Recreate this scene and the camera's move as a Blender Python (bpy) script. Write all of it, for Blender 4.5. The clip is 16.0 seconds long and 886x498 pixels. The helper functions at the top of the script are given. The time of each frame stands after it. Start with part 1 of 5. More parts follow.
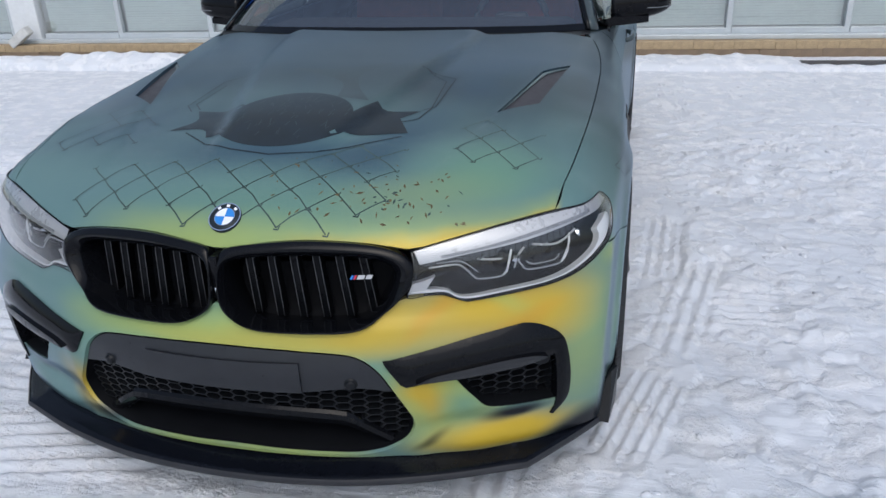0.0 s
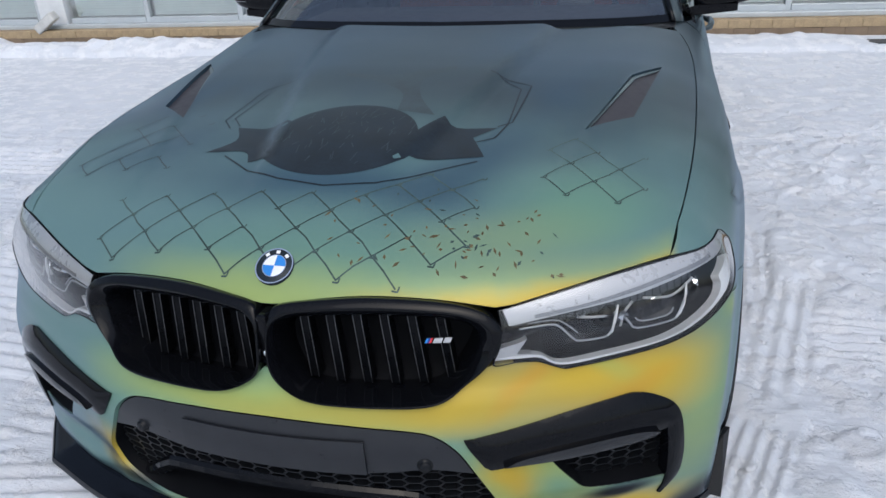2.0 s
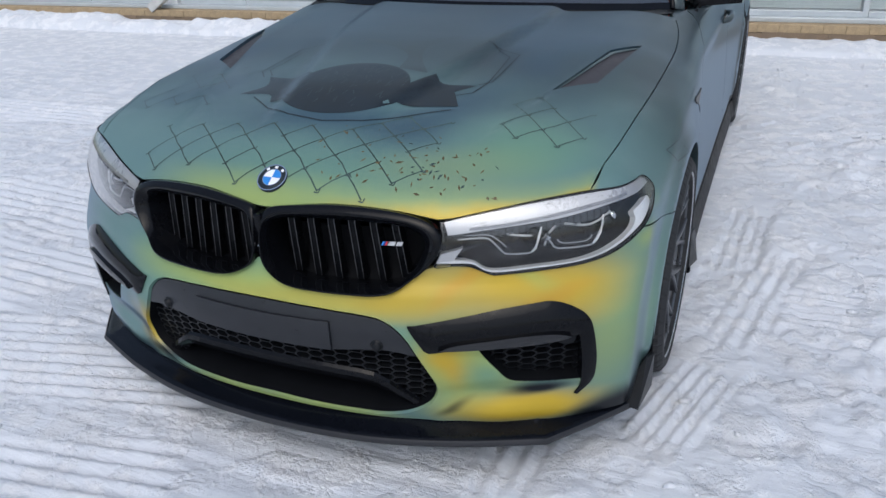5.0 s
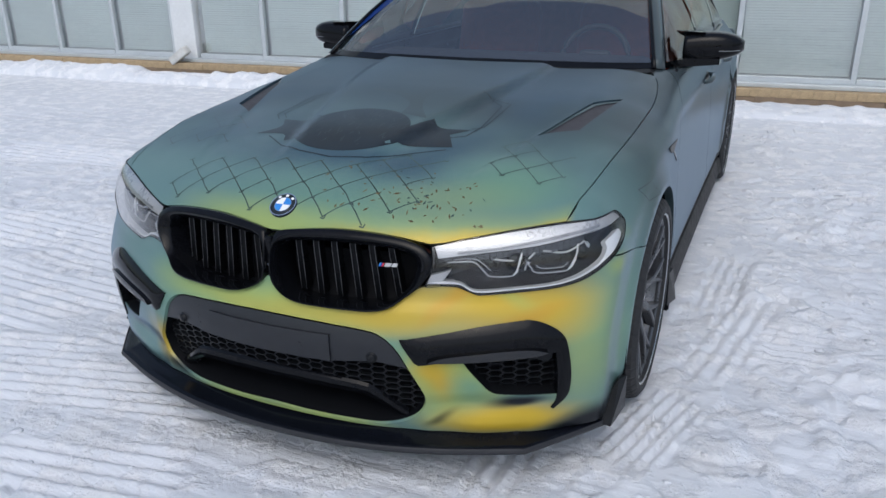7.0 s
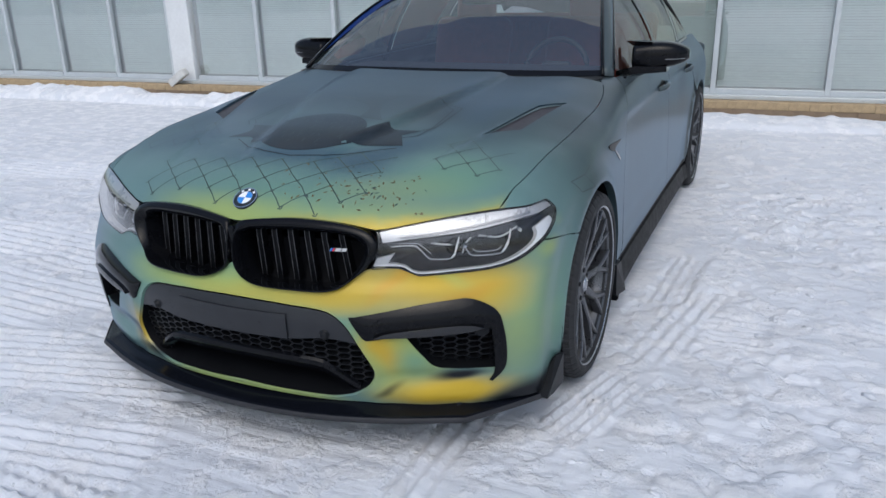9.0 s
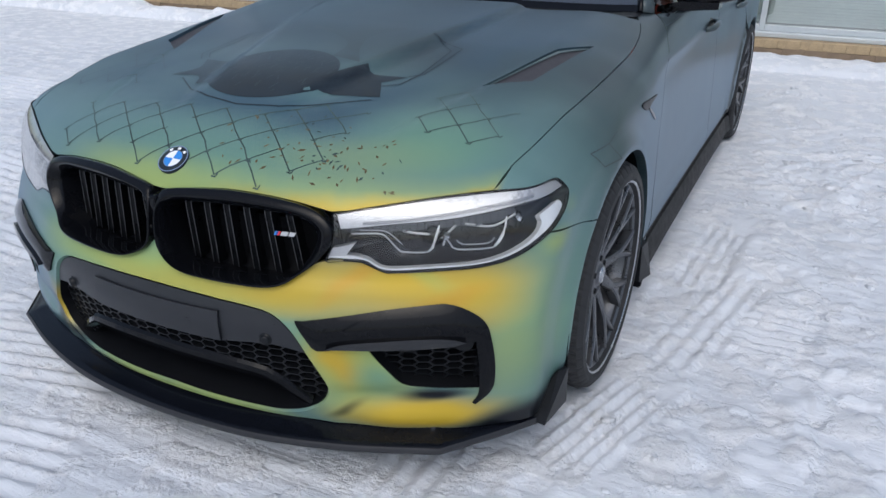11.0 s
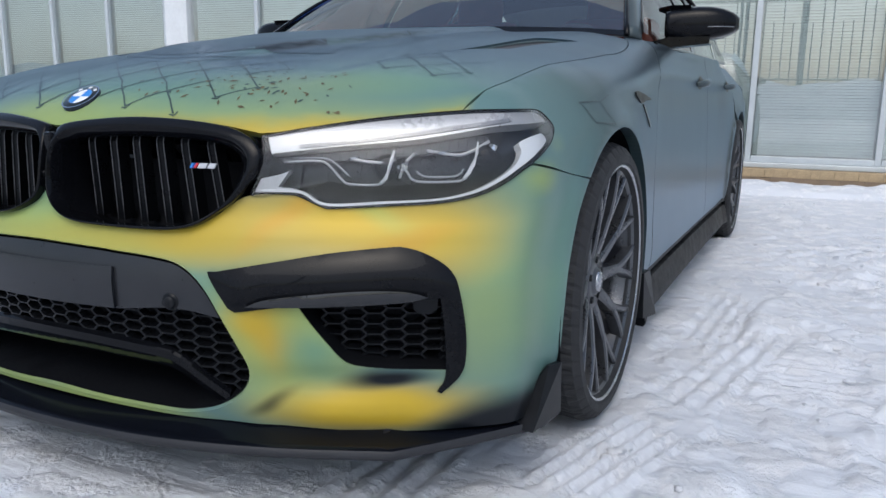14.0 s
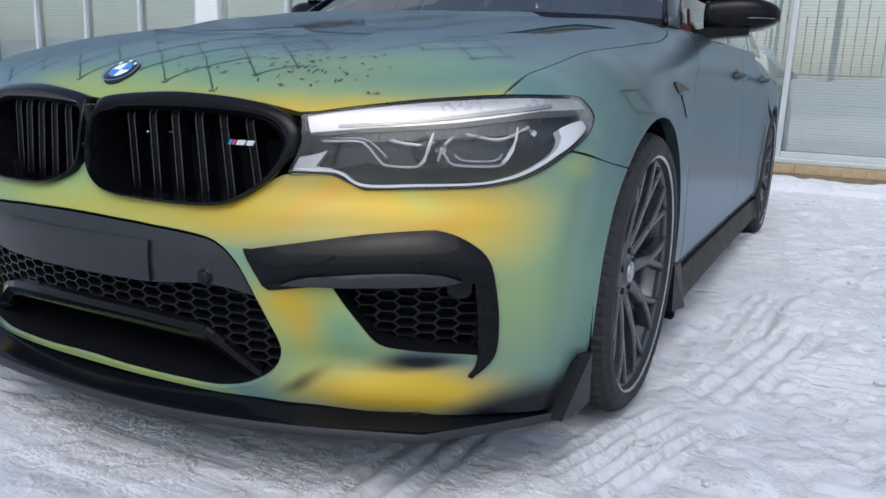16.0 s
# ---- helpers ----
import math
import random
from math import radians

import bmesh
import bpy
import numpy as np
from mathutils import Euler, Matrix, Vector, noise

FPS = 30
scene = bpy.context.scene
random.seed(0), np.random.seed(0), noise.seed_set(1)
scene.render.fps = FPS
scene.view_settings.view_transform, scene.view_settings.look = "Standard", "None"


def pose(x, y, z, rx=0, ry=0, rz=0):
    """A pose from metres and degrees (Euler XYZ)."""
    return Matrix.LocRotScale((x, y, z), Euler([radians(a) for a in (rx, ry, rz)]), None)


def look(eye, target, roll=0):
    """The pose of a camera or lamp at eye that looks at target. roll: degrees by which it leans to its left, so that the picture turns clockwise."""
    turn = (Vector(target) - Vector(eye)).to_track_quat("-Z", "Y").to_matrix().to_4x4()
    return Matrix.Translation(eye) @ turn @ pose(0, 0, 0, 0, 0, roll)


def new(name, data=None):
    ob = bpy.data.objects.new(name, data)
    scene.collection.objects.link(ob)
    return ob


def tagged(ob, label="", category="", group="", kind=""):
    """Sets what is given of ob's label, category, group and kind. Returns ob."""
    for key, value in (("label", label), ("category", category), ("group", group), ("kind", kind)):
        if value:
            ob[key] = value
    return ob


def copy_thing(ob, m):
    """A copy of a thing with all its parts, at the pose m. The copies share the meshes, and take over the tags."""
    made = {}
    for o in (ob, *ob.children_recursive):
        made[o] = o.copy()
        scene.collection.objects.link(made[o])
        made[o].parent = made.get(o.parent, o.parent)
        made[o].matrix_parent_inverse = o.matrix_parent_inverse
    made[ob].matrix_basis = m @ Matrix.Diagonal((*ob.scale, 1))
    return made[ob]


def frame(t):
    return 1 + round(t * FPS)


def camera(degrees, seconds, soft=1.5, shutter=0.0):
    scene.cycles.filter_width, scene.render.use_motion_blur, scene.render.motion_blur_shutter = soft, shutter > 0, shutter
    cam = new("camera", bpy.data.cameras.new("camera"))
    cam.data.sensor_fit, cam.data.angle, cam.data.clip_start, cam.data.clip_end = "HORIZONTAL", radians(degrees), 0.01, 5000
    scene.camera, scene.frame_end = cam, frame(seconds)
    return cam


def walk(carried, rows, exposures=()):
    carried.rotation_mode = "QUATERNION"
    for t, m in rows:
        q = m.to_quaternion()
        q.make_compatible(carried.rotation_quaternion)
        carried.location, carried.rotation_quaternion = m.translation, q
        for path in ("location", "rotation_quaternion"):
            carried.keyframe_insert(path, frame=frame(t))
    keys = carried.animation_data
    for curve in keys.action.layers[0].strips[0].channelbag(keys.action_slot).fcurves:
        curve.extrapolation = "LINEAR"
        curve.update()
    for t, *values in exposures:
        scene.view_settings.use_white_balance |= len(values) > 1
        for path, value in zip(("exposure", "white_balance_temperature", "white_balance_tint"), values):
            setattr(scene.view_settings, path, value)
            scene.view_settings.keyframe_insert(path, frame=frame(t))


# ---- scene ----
cam = camera(59.7, 16.0)
PATH = [
    (0, (0.938, -1.456, 1.467), (0.495, 0.319, 0.66), -2.1),
    (0.5, (0.789, -1.388, 1.461), (0.377, 0.394, 0.653), -1.7),
    (1, (0.674, -1.328, 1.476), (0.286, 0.454, 0.654), -1.9),
    (1.5, (0.639, -1.275, 1.5), (0.234, 0.492, 0.653), -2.2),
    (2, (0.73, -1.143, 1.493), (0.225, 0.589, 0.631), -3.2),
    (2.5, (0.874, -1.026, 1.473), (0.277, 0.665, 0.588), -3.9),
    (3, (0.986, -1.114, 1.463), (0.349, 0.558, 0.569), -4.1),
    (3.5, (1.089, -1.254, 1.461), (0.447, 0.408, 0.553), -3.3),
    (6, (1.154, -1.509, 1.472), (0.396, 0.169, 0.69), -1.3),
    (6.5, (1.136, -1.582, 1.474), (0.398, 0.119, 0.724), -0.7),
    (7, (1.28, -1.63, 1.469), (0.522, 0.077, 0.753), -0.6),
    (7.5, (1.442, -1.702, 1.46), (0.654, 0.006, 0.783), -0.8),
    (8, (1.529, -1.772, 1.454), (0.724, -0.058, 0.808), -1.1),
    (8.5, (1.557, -1.798, 1.446), (0.757, -0.082, 0.801), -1.3),
    (9, (1.546, -1.773, 1.441), (0.765, -0.056, 0.778), -1.4),
    (11.5, (1.35, -1.062, 1.379), (0.513, 0.529, 0.502), 1.6),
    (12, (1.258, -0.937, 1.316), (0.375, 0.625, 0.431), 2.1),
    (12.5, (1.182, -0.906, 1.173), (0.287, 0.685, 0.355), 2.4),
    (13, (1.231, -0.971, 0.978), (0.319, 0.677, 0.305), 2.5),
    (13.5, (1.296, -1.016, 0.843), (0.395, 0.69, 0.316), 2.0),
    (14, (1.398, -1.021, 0.809), (0.542, 0.744, 0.42), 0.7),
    (14.5, (1.501, -1.012, 0.819), (0.716, 0.799, 0.5), -0.4),
    (15, (1.517, -1.03, 0.817), (0.765, 0.8, 0.524), -0.5),
    (15.5, (1.474, -1.041, 0.812), (0.663, 0.759, 0.492), 0.5),
    (16, (1.368, -1.029, 0.804), (0.472, 0.708, 0.378), 2.4),
]
walk(cam, [(t, look(eye, target, roll)) for t, eye, target, roll in PATH], exposures=[(0, -.02, 6180, 8), (3.5, 0, 6180, 8), (6, -.06, 6180, 8), (9, -.06, 6180, 8), (12, .02, 6180, 8), (13.5, .08, 6180, 8), (16, .08, 6180, 8)])

# ---- light: bright overcast over snow ----
world = bpy.data.worlds.new("overcast")
scene.world = world
world.use_nodes = True
nodes, links = world.node_tree.nodes, world.node_tree.links
sky = nodes.new("ShaderNodeTexSky")
sky.sky_type, sky.sun_disc = "NISHITA", False
SUN_UP, SUN_ROUND = 52.0, 163.0
sky.sun_elevation, sky.sun_rotation = radians(SUN_UP), radians(SUN_ROUND)
sky.air_density, sky.dust_density, sky.ozone_density = 1.0, 3.0, 1.0
grey = nodes.new("ShaderNodeHueSaturation")
grey.inputs["Saturation"].default_value = .85
links.new(sky.outputs[0], grey.inputs["Color"])
# an overcast dome: brightest overhead, dimmer towards the horizon
dome = nodes.new("ShaderNodeSeparateXYZ")
links.new(nodes.new("ShaderNodeTexCoord").outputs["Generated"], dome.inputs[0])
rise = nodes.new("ShaderNodeMapRange")
for socket, v in zip(rise.inputs[1:], (0.0, 1.0, .80, 1.18)):
    socket.default_value = v
links.new(dome.outputs[2], rise.inputs[0])
dim = nodes.new("ShaderNodeVectorMath")
dim.operation = "SCALE"
links.new(grey.outputs[0], dim.inputs[0])
links.new(rise.outputs[0], dim.inputs["Scale"])
links.new(dim.outputs[0], nodes["Background"].inputs[0])
nodes["Background"].inputs[1].default_value = .173

sun = new("sun", bpy.data.lights.new("sun", "SUN"))
sun.data.energy, sun.data.angle, sun.data.color = .5, radians(50), (1, .99, .97)
a, b = radians(SUN_ROUND), radians(SUN_UP)
sun.matrix_world = look((20 * math.sin(a) * math.cos(b), 20 * math.cos(a) * math.cos(b), 20 * math.sin(b)), (0, 0, 0))

# ---- materials ----


class Mat:
    """A small helper that wires a node material."""

    def __init__(self, name):
        self.m = bpy.data.materials.new(name)
        self.m.use_nodes = True
        self.n, self.l = self.m.node_tree.nodes, self.m.node_tree.links
        self.b = self.n["Principled BSDF"]
        self.geo = self.n.new("ShaderNodeTexCoord").outputs["Object"]
        self.warp = None

    def put(self, value, socket):
        if isinstance(value, bpy.types.NodeSocket):
            self.l.new(value, socket)
        elif isinstance(value, tuple) and len(value) == 3 and socket.type == "RGBA":
            socket.default_value = (*value, 1)
        else:
            socket.default_value = value

    def set(self, **kw):
        for k, v in kw.items():
            self.put(v, self.b.inputs[{"color": "Base Color", "rough": "Roughness", "metal": "Metallic", "coat": "Coat Weight",
                                       "coat_rough": "Coat Roughness", "spec": "Specular IOR Level", "normal": "Normal", "ior": "IOR",
                                       "clear": "Transmission Weight", "alpha": "Alpha", "sub": "Subsurface Weight"}[k]])
        return self

    def noise(self, scale, detail=3.0, stretch=None, rough=.55):
        t = self.n.new("ShaderNodeTexNoise")
        t.inputs["Scale"].default_value, t.inputs["Detail"].default_value, t.inputs["Roughness"].default_value = scale, detail, rough
        if stretch:
            m = self.n.new("ShaderNodeMapping")
            m.inputs["Scale"].default_value = stretch
            self.l.new(self.geo, m.inputs["Vector"])
            self.l.new(m.outputs[0], t.inputs["Vector"])
        else:
            self.l.new(self.geo, t.inputs["Vector"])
        return t.outputs["Fac"]

    def math(self, op, a, b=0.0, c=0.0):
        t = self.n.new("ShaderNodeMath")
        t.operation = op
        for v, s in zip((a, b, c), t.inputs):
            self.put(v, s)
        return t.outputs[0]

    def ramp(self, v, a, b, x=0.0, y=1.0, smooth=True):
        t = self.n.new("ShaderNodeMapRange")
        t.interpolation_type = "SMOOTHSTEP" if smooth else "LINEAR"
        for s, w in zip(t.inputs, (v, a, b, x, y)):
            self.put(w, s)
        return t.outputs[0]

    def mix(self, f, a, b):
        t = self.n.new("ShaderNodeMix")
        t.data_type = "RGBA"
        self.put(f, t.inputs[0])
        self.put(a, t.inputs[6])
        self.put(b, t.inputs[7])
        return t.outputs[2]

    def axis(self, i):
        t = self.n.new("ShaderNodeSeparateXYZ")
        self.l.new(self.geo, t.inputs[0])
        return t.outputs[i]

    def blob(self, centre, radii, edge=.15, turn=0.0):
        """1 inside an ellipsoid, falling softly to 0 outside."""
        m = self.n.new("ShaderNodeMapping")
        m.vector_type = "TEXTURE"
        m.inputs["Location"].default_value, m.inputs["Scale"].default_value = centre, radii
        m.inputs["Rotation"].default_value = (0, 0, radians(turn)) if not isinstance(turn, tuple) else tuple(radians(v) for v in turn)
        self.l.new(self.warp or self.geo, m.inputs["Vector"])
        d = self.n.new("ShaderNodeVectorMath")
        d.operation = "LENGTH"
        self.l.new(m.outputs[0], d.inputs[0])
        return self.ramp(d.outputs["Value"], edge, 1.0, 1.0, 0.0)

    def brush(self, scale, stretch, turn, amount):
        """Bends the washes as a slanting brush would."""
        m = self.n.new("ShaderNodeMapping")
        m.inputs["Scale"].default_value, m.inputs["Rotation"].default_value = stretch, tuple(radians(v) for v in turn)
        self.l.new(self.geo, m.inputs["Vector"])
        t = self.n.new("ShaderNodeTexNoise")
        t.inputs["Scale"].default_value, t.inputs["Detail"].default_value = scale, 2.0
        self.l.new(m.outputs[0], t.inputs["Vector"])
        a = self.n.new("ShaderNodeVectorMath")
        a.operation = "SUBTRACT"
        self.l.new(t.outputs["Color"], a.inputs[0])
        a.inputs[1].default_value = (.5, .5, .5)
        b = self.n.new("ShaderNodeVectorMath")
        b.operation = "MULTIPLY_ADD"
        self.l.new(a.outputs[0], b.inputs[0])
        b.inputs[1].default_value = (amount, amount, amount)
        self.l.new(self.geo, b.inputs[2])
        self.warp = b.outputs[0]

    def grazing_gloss(self, tint=(.35, .43, .51), most=.80, rough=.28, low=.60, high=.92):
        """A gloss that takes over at flat angles."""
        g = self.n.new("ShaderNodeBsdfGlossy")
        g.inputs["Color"].default_value, g.inputs["Roughness"].default_value = (*tint, 1), rough
        w = self.n.new("ShaderNodeLayerWeight")
        w.inputs["Blend"].default_value = .5
        mixed = self.n.new("ShaderNodeMixShader")
        self.l.new(self.ramp(w.outputs["Facing"], low, high, 0, most), mixed.inputs[0])
        self.l.new(self.b.outputs[0], mixed.inputs[1])
        self.l.new(g.outputs[0], mixed.inputs[2])
        self.l.new(mixed.outputs[0], self.n["Material Output"].inputs["Surface"])
        return self.m

    def bump(self, height, strength=.3, distance=.01):
        t = self.n.new("ShaderNodeBump")
        t.inputs["Strength"].default_value, t.inputs["Distance"].default_value = strength, distance
        self.l.new(height, t.inputs["Height"])
        return self.set(normal=t.outputs[0])


def plain(name, color, rough=.5, metal=0.0, vary=.12, scale=18.0, bump=.0, coat=0.0, spec=.5, film=False):
    """A surface with mottling at two scales and a little relief."""
    m = Mat(name)
    n = m.math("ADD", m.math("MULTIPLY", m.noise(scale), .6), m.math("MULTIPLY", m.noise(scale * 9), .4))
    dark = tuple(c * (1 - vary) for c in color)
    light = tuple(min(1, c * (1 + vary)) for c in color)
    m.set(color=m.mix(m.ramp(n, .3, .7), dark, light), metal=metal, coat=coat, spec=spec,
          rough=m.ramp(n, .3, .7, max(0.02, rough * .85), min(1, rough * 1.15)))
    if bump:
        m.bump(m.noise(scale * 6), bump, .004)
    if film == "lacquer":
        return m.grazing_gloss((.80, .84, .88), .32, .05, .58, .97)
    return m.grazing_gloss() if film else m.m


def wrap_paint():
    """Satin printed film: slate blue at the back, teal, green and gold washes on the nose, black airbrush and painted
    recess shade low down.
    """
    m = Mat("satin_wrap")
    cloud = m.noise(2.2, 4.0)
    x, y, z = m.axis(0), m.axis(1), m.axis(2)
    back = m.ramp(m.math("ADD", y, m.math("MULTIPLY", cloud, .5)), .55, 1.25)
    c = m.mix(back, TEAL, SLATE)
    c = m.mix(m.math("MULTIPLY", m.ramp(m.noise(1.6, 3.0, (1, .6, 1)), .42, .60), m.ramp(y, .28, .6, 0, .75)), c, BLUE)
    c = m.mix(m.ramp(y, 1.15, 1.7, 0, .8), c, DOOR)
    m.brush(3.2, (1.0, .6, 2.4), (0, 32, 0), .075)
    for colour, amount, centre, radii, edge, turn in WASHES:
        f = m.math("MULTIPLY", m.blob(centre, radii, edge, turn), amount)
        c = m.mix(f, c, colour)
    # airbrushed edging: gold and lime that follow the hood's front edge and the lamp
    x2 = m.math("MULTIPLY", x, x)
    edge = m.math("SUBTRACT", y, m.math("MULTIPLY_ADD", x2, m.math("MULTIPLY_ADD", x2, .25, .23), .088))
    drift = m.math("MULTIPLY_ADD", m.noise(3.5, 3.0), .06, m.math("MULTIPLY_ADD", m.noise(16.0, 3.0), .012, -.036))
    edge = m.math("ADD", edge, drift)
    top = m.ramp(z, .722, .738)
    c = m.mix(m.math("MULTIPLY", m.math("MULTIPLY", m.ramp(edge, -.03, .085, .80, 0), m.math("MULTIPLY", m.ramp(x, -.50, -.08), m.ramp(x, .77, .80, 1, 0))), top), c, LIME)
    c = m.mix(m.math("MULTIPLY", m.math("MULTIPLY", m.ramp(edge, -.012, .030, .95, 0), m.math("MULTIPLY", m.ramp(x, .10, .34), m.ramp(x, .77, .80, 1, 0))), top), c, GOLD)
    m.set(color=c, metal=.10, rough=m.ramp(m.noise(3), .3, .7, .30, .35), spec=.28)
    return m.grazing_gloss()


SLATE, TEAL, DOOR, BLUE = (.036, .056, .066), (.125, .215, .212), (.060, .078, .084), (.030, .066, .104)
AMBER = (.50, .265, .025)
FLANK = (.046, .074, .078)
GREEN, LIME, GOLD, INK_SHADE = (.150, .285, .190), (.33, .40, .105), (.48, .335, .030), (.006, .008, .011)
WASHES = (  # colour, amount, centre, radii, soft edge, turn
    (BLUE, .60, (-.46, .54, .87), (.40, .28, .2), .0, 0),
    (BLUE, .75, (.34, .52, .90), (.15, .46, .2), .0, -24),
    (BLUE, .85, (.0, .38, .88), (.60, .16, .2), .0, 0),
    (SLATE, .6, (.0, .95, .98), (.60, .40, .2), .0, 0),
    (FLANK, .60, (.64, .85, .95), (.20, .50, .2), .0, -12),
    (FLANK, .65, (.90, .80, .85), (.16, .42, .22), .0, 0),
    (FLANK, .7, (.95, .95, .70), (.12, .45, .40), .1, 0),
    (FLANK, .7, (-.95, .95, .70), (.12, .45, .40), .1, 0),
    (GREEN, .70, (.14, .10, .80), (.72, .27, .3), .0, 0),
    (GREEN, .75, (.60, .38, .86), (.28, .24, .14), .05, 20),
    (LIME, .30, (.45, .26, .82), (.32, .13, .14), .0, 24),
    (GREEN, .9, (.0, .0, .50), (.66, .28, .34), .3, 0),
    (GREEN, .8, (.90, .40, .45), (.14, .28, .32), .0, 0),
    (LIME, .85, (.02, .02, .548), (.66, .24, .080), .2, 0),
    (GOLD, .42, (.10, .02, .535), (.40, .20, .052), .0, 0),
    (LIME, .85, (.54, .08, .36), (.24, .22, .22), .2, 0),
    (LIME, .55, (.85, .29, .45), (.15, .27, .33), .0, 0),
    (GOLD, 1.0, (.62, .17, .570), (.43, .42, .135), .0, 0),
    (GOLD, .8, (.40, .06, .56), (.20, .17, .08), .1, 0),
    (GOLD, .85, (.78, .23, .555), (.20, .20, .10), .0, 0),
    (GOLD, .55, (.30, .02, .560), (.28, .17, .060), .0, (0, 0, 0)),
    (LIME, .55, (.66, .18, .60), (.14, .16, .030), .0, (0, 25, 0)),
    (GOLD, 1.0, (.68, .17, .225), (.30, .26, .080), .25, 0),
    (AMBER, .55, (.53, .11, .580), (.13, .20, .030), .0, (0, -38, 0)),
    (AMBER, .5, (.74, .21, .545), (.13, .20, .028), .0, (0, -14, 0)),
    (AMBER, .55, (.505, .06, .375), (.045, .13, .13), .0, (0, -10, 0)),
    (GOLD, .85, (.50, .05, .40), (.10, .13, .13), .0, 0),
    (GREEN, .85, (.585, .10, .335), (.09, .14, .09), .0, 0),
    (LIME, .75, (.935, .480, .740), (.035, .07, .060), .0, 0),
    (GOLD, .7, (.935, .500, .757), (.030, .04, .035), .0, 0),
    (LIME, .6, (.91, .40, .655), (.06, .10, .050), .0, 0),
    (GOLD, .9, (-.46, .08, .30), (.12, .16, .13), .1, 0),
    (LIME, .8, (.0, .03, .185), (.50, .12, .05), .4, 0),
    (INK_SHADE, 1.0, (.92, .39, .135), (.27, .36, .130), .6, 0),
    (INK_SHADE, 1.0, (-.91, .38, .135), (.29, .38, .145), .5, 0),
    (INK_SHADE, .85, (.520, .06, .240), (.075, .10, .022), .0, (0, -32, 0)),
    # next two: shade of the scoop below each side mesh, put into the wrap colour
    (INK_SHADE, 1.0, (.715, .18, .288), (.135, .13, .032), .2, (0, -5, 0)),
    (INK_SHADE, .8, (-.70, .17, .292), (.12, .12, .030), .1, (0, 8, 0)),
    (INK_SHADE, .85, (-.42, .05, .215), (.10, .10, .035), .1, 0),
)
PAINT = wrap_paint()
GLOSS = plain("gloss_black", (.004, .0045, .006), .05, vary=.1, spec=.17, film="lacquer")
PIANO = plain("polished_black_blade", (.006, .0065, .008), .04, vary=.1, spec=.75)
SATIN = plain("satin_black_plastic", (.008, .009, .011), .32, vary=.15, scale=30, spec=.2)
RUBBER = plain("black_rubber", (.015, .016, .018), .75, vary=.25, scale=25, bump=.15)
SLATBLACK = plain("slat_black", (.003, .0035, .0045), .30, vary=.15, scale=30, spec=.10)
# grey that paints the light caught along the black slats' edges
SLATEDGE = plain("slat_edge_glint", (.080, .083, .090), .3, .2, vary=.2, scale=40)
VOID = plain("dark_cavity", (.0045, .005, .0065), .6, spec=.08)
CHROME = plain("bright_chrome", (.75, .77, .80), .12, 1.0, vary=.05)
SILVER = plain("satin_silver_reflector", (.52, .53, .55), .30, .35, vary=.04, scale=8)
WHITE = plain("white_enamel", (.80, .81, .83), .35, vary=.04)
SKYBLUE = plain("blue_enamel", (.03, .22, .62), .3, vary=.05)
NAVY = plain("navy_enamel", (.02, .04, .22), .3, vary=.05)
RED = plain("red_enamel", (.60, .03, .04), .3, vary=.05)
RIM = plain("gunmetal_rim", (.105, .11, .12), .30, .75, vary=.12, scale=14)
RIMEDGE = plain("machined_rim_edge", (.42, .43, .45), .25, .9, vary=.08)
DISC = plain("steel_disc", (.06, .06, .064), .35, .9, vary=.15, scale=40)
CALIPER = plain("blue_caliper", (.015, .03, .20), .3, vary=.1)
LIP = plain("black_splitter_film", (.004, .005, .008), .18, vary=.15, scale=20, spec=.18)
BANDGREY = plain("satin_grey_black_band", (.013, .0145, .018), .32, vary=.15, scale=26, spec=.5)
SKIRT = plain("black_skirt_plastic", (.004, .0045, .006), .45, vary=.2, scale=20, spec=.10)
LIPEDGE = plain("dull_grey_lip_edge", (.024, .025, .029), .5, vary=.2, scale=16, spec=.3)
BROWGREY = plain("grey_brow_groove", (.24, .25, .27), .3, .2, vary=.1)
LAMPDARK = plain("dark_lamp_reflector", (.016, .017, .020), .2, .3, vary=.2, scale=30)
LAMPGREY = plain("grey_comb_plate", (.075, .078, .084), .3, .3, vary=.12, scale=30)
LAMPBLACK = plain("lamp_housing", (.045, .047, .052), .25, .5, vary=.2, scale=20)
GUIDE = plain("frosted_light_guide", (.86, .88, .90), .22, vary=.05, coat=.5)
LEATHER = plain("red_leather", (.36, .075, .045), .5, vary=.15, scale=30, bump=.1)
DASH = plain("black_dashboard", (.030, .030, .033), .55, vary=.2, scale=30)
PRINT = plain("dark_print", (.013, .020, .027), .34, .1, vary=.35, scale=12, spec=.3, film=True)
PRINTGREY = plain("grey_print", (.040, .058, .064), .34, .1, vary=.35, scale=10, spec=.3, film=True)
FENCE = plain("faint_fence_print", (.056, .088, .080), .36, .1, vary=.4, scale=9, spec=.3, film=True)
# slate made paler, for the light on the vent's recess wall
VENTLIP = plain("vent_lip_highlight", (.13, .17, .175), .35, .2, vary=.1, scale=20)
VENTFILL = plain("vent_insert", (.034, .030, .036), .45, vary=.2, scale=40)
TINT = plain("deep_blue_tint_strip", (.005, .026, .135), .4, vary=.1, spec=.08)
GUIDEGREY = plain("clear_light_guide", (.46, .48, .51), .15, .3, vary=.1, scale=30)
LEAFPRINT = plain("brown_leaf_print", (.125, .098, .050), .40, vary=.4, scale=40, spec=.3, film=True)
ALU = plain("grey_aluminium_frame", (.50, .54, .56), .42, .25, vary=.06, scale=5)
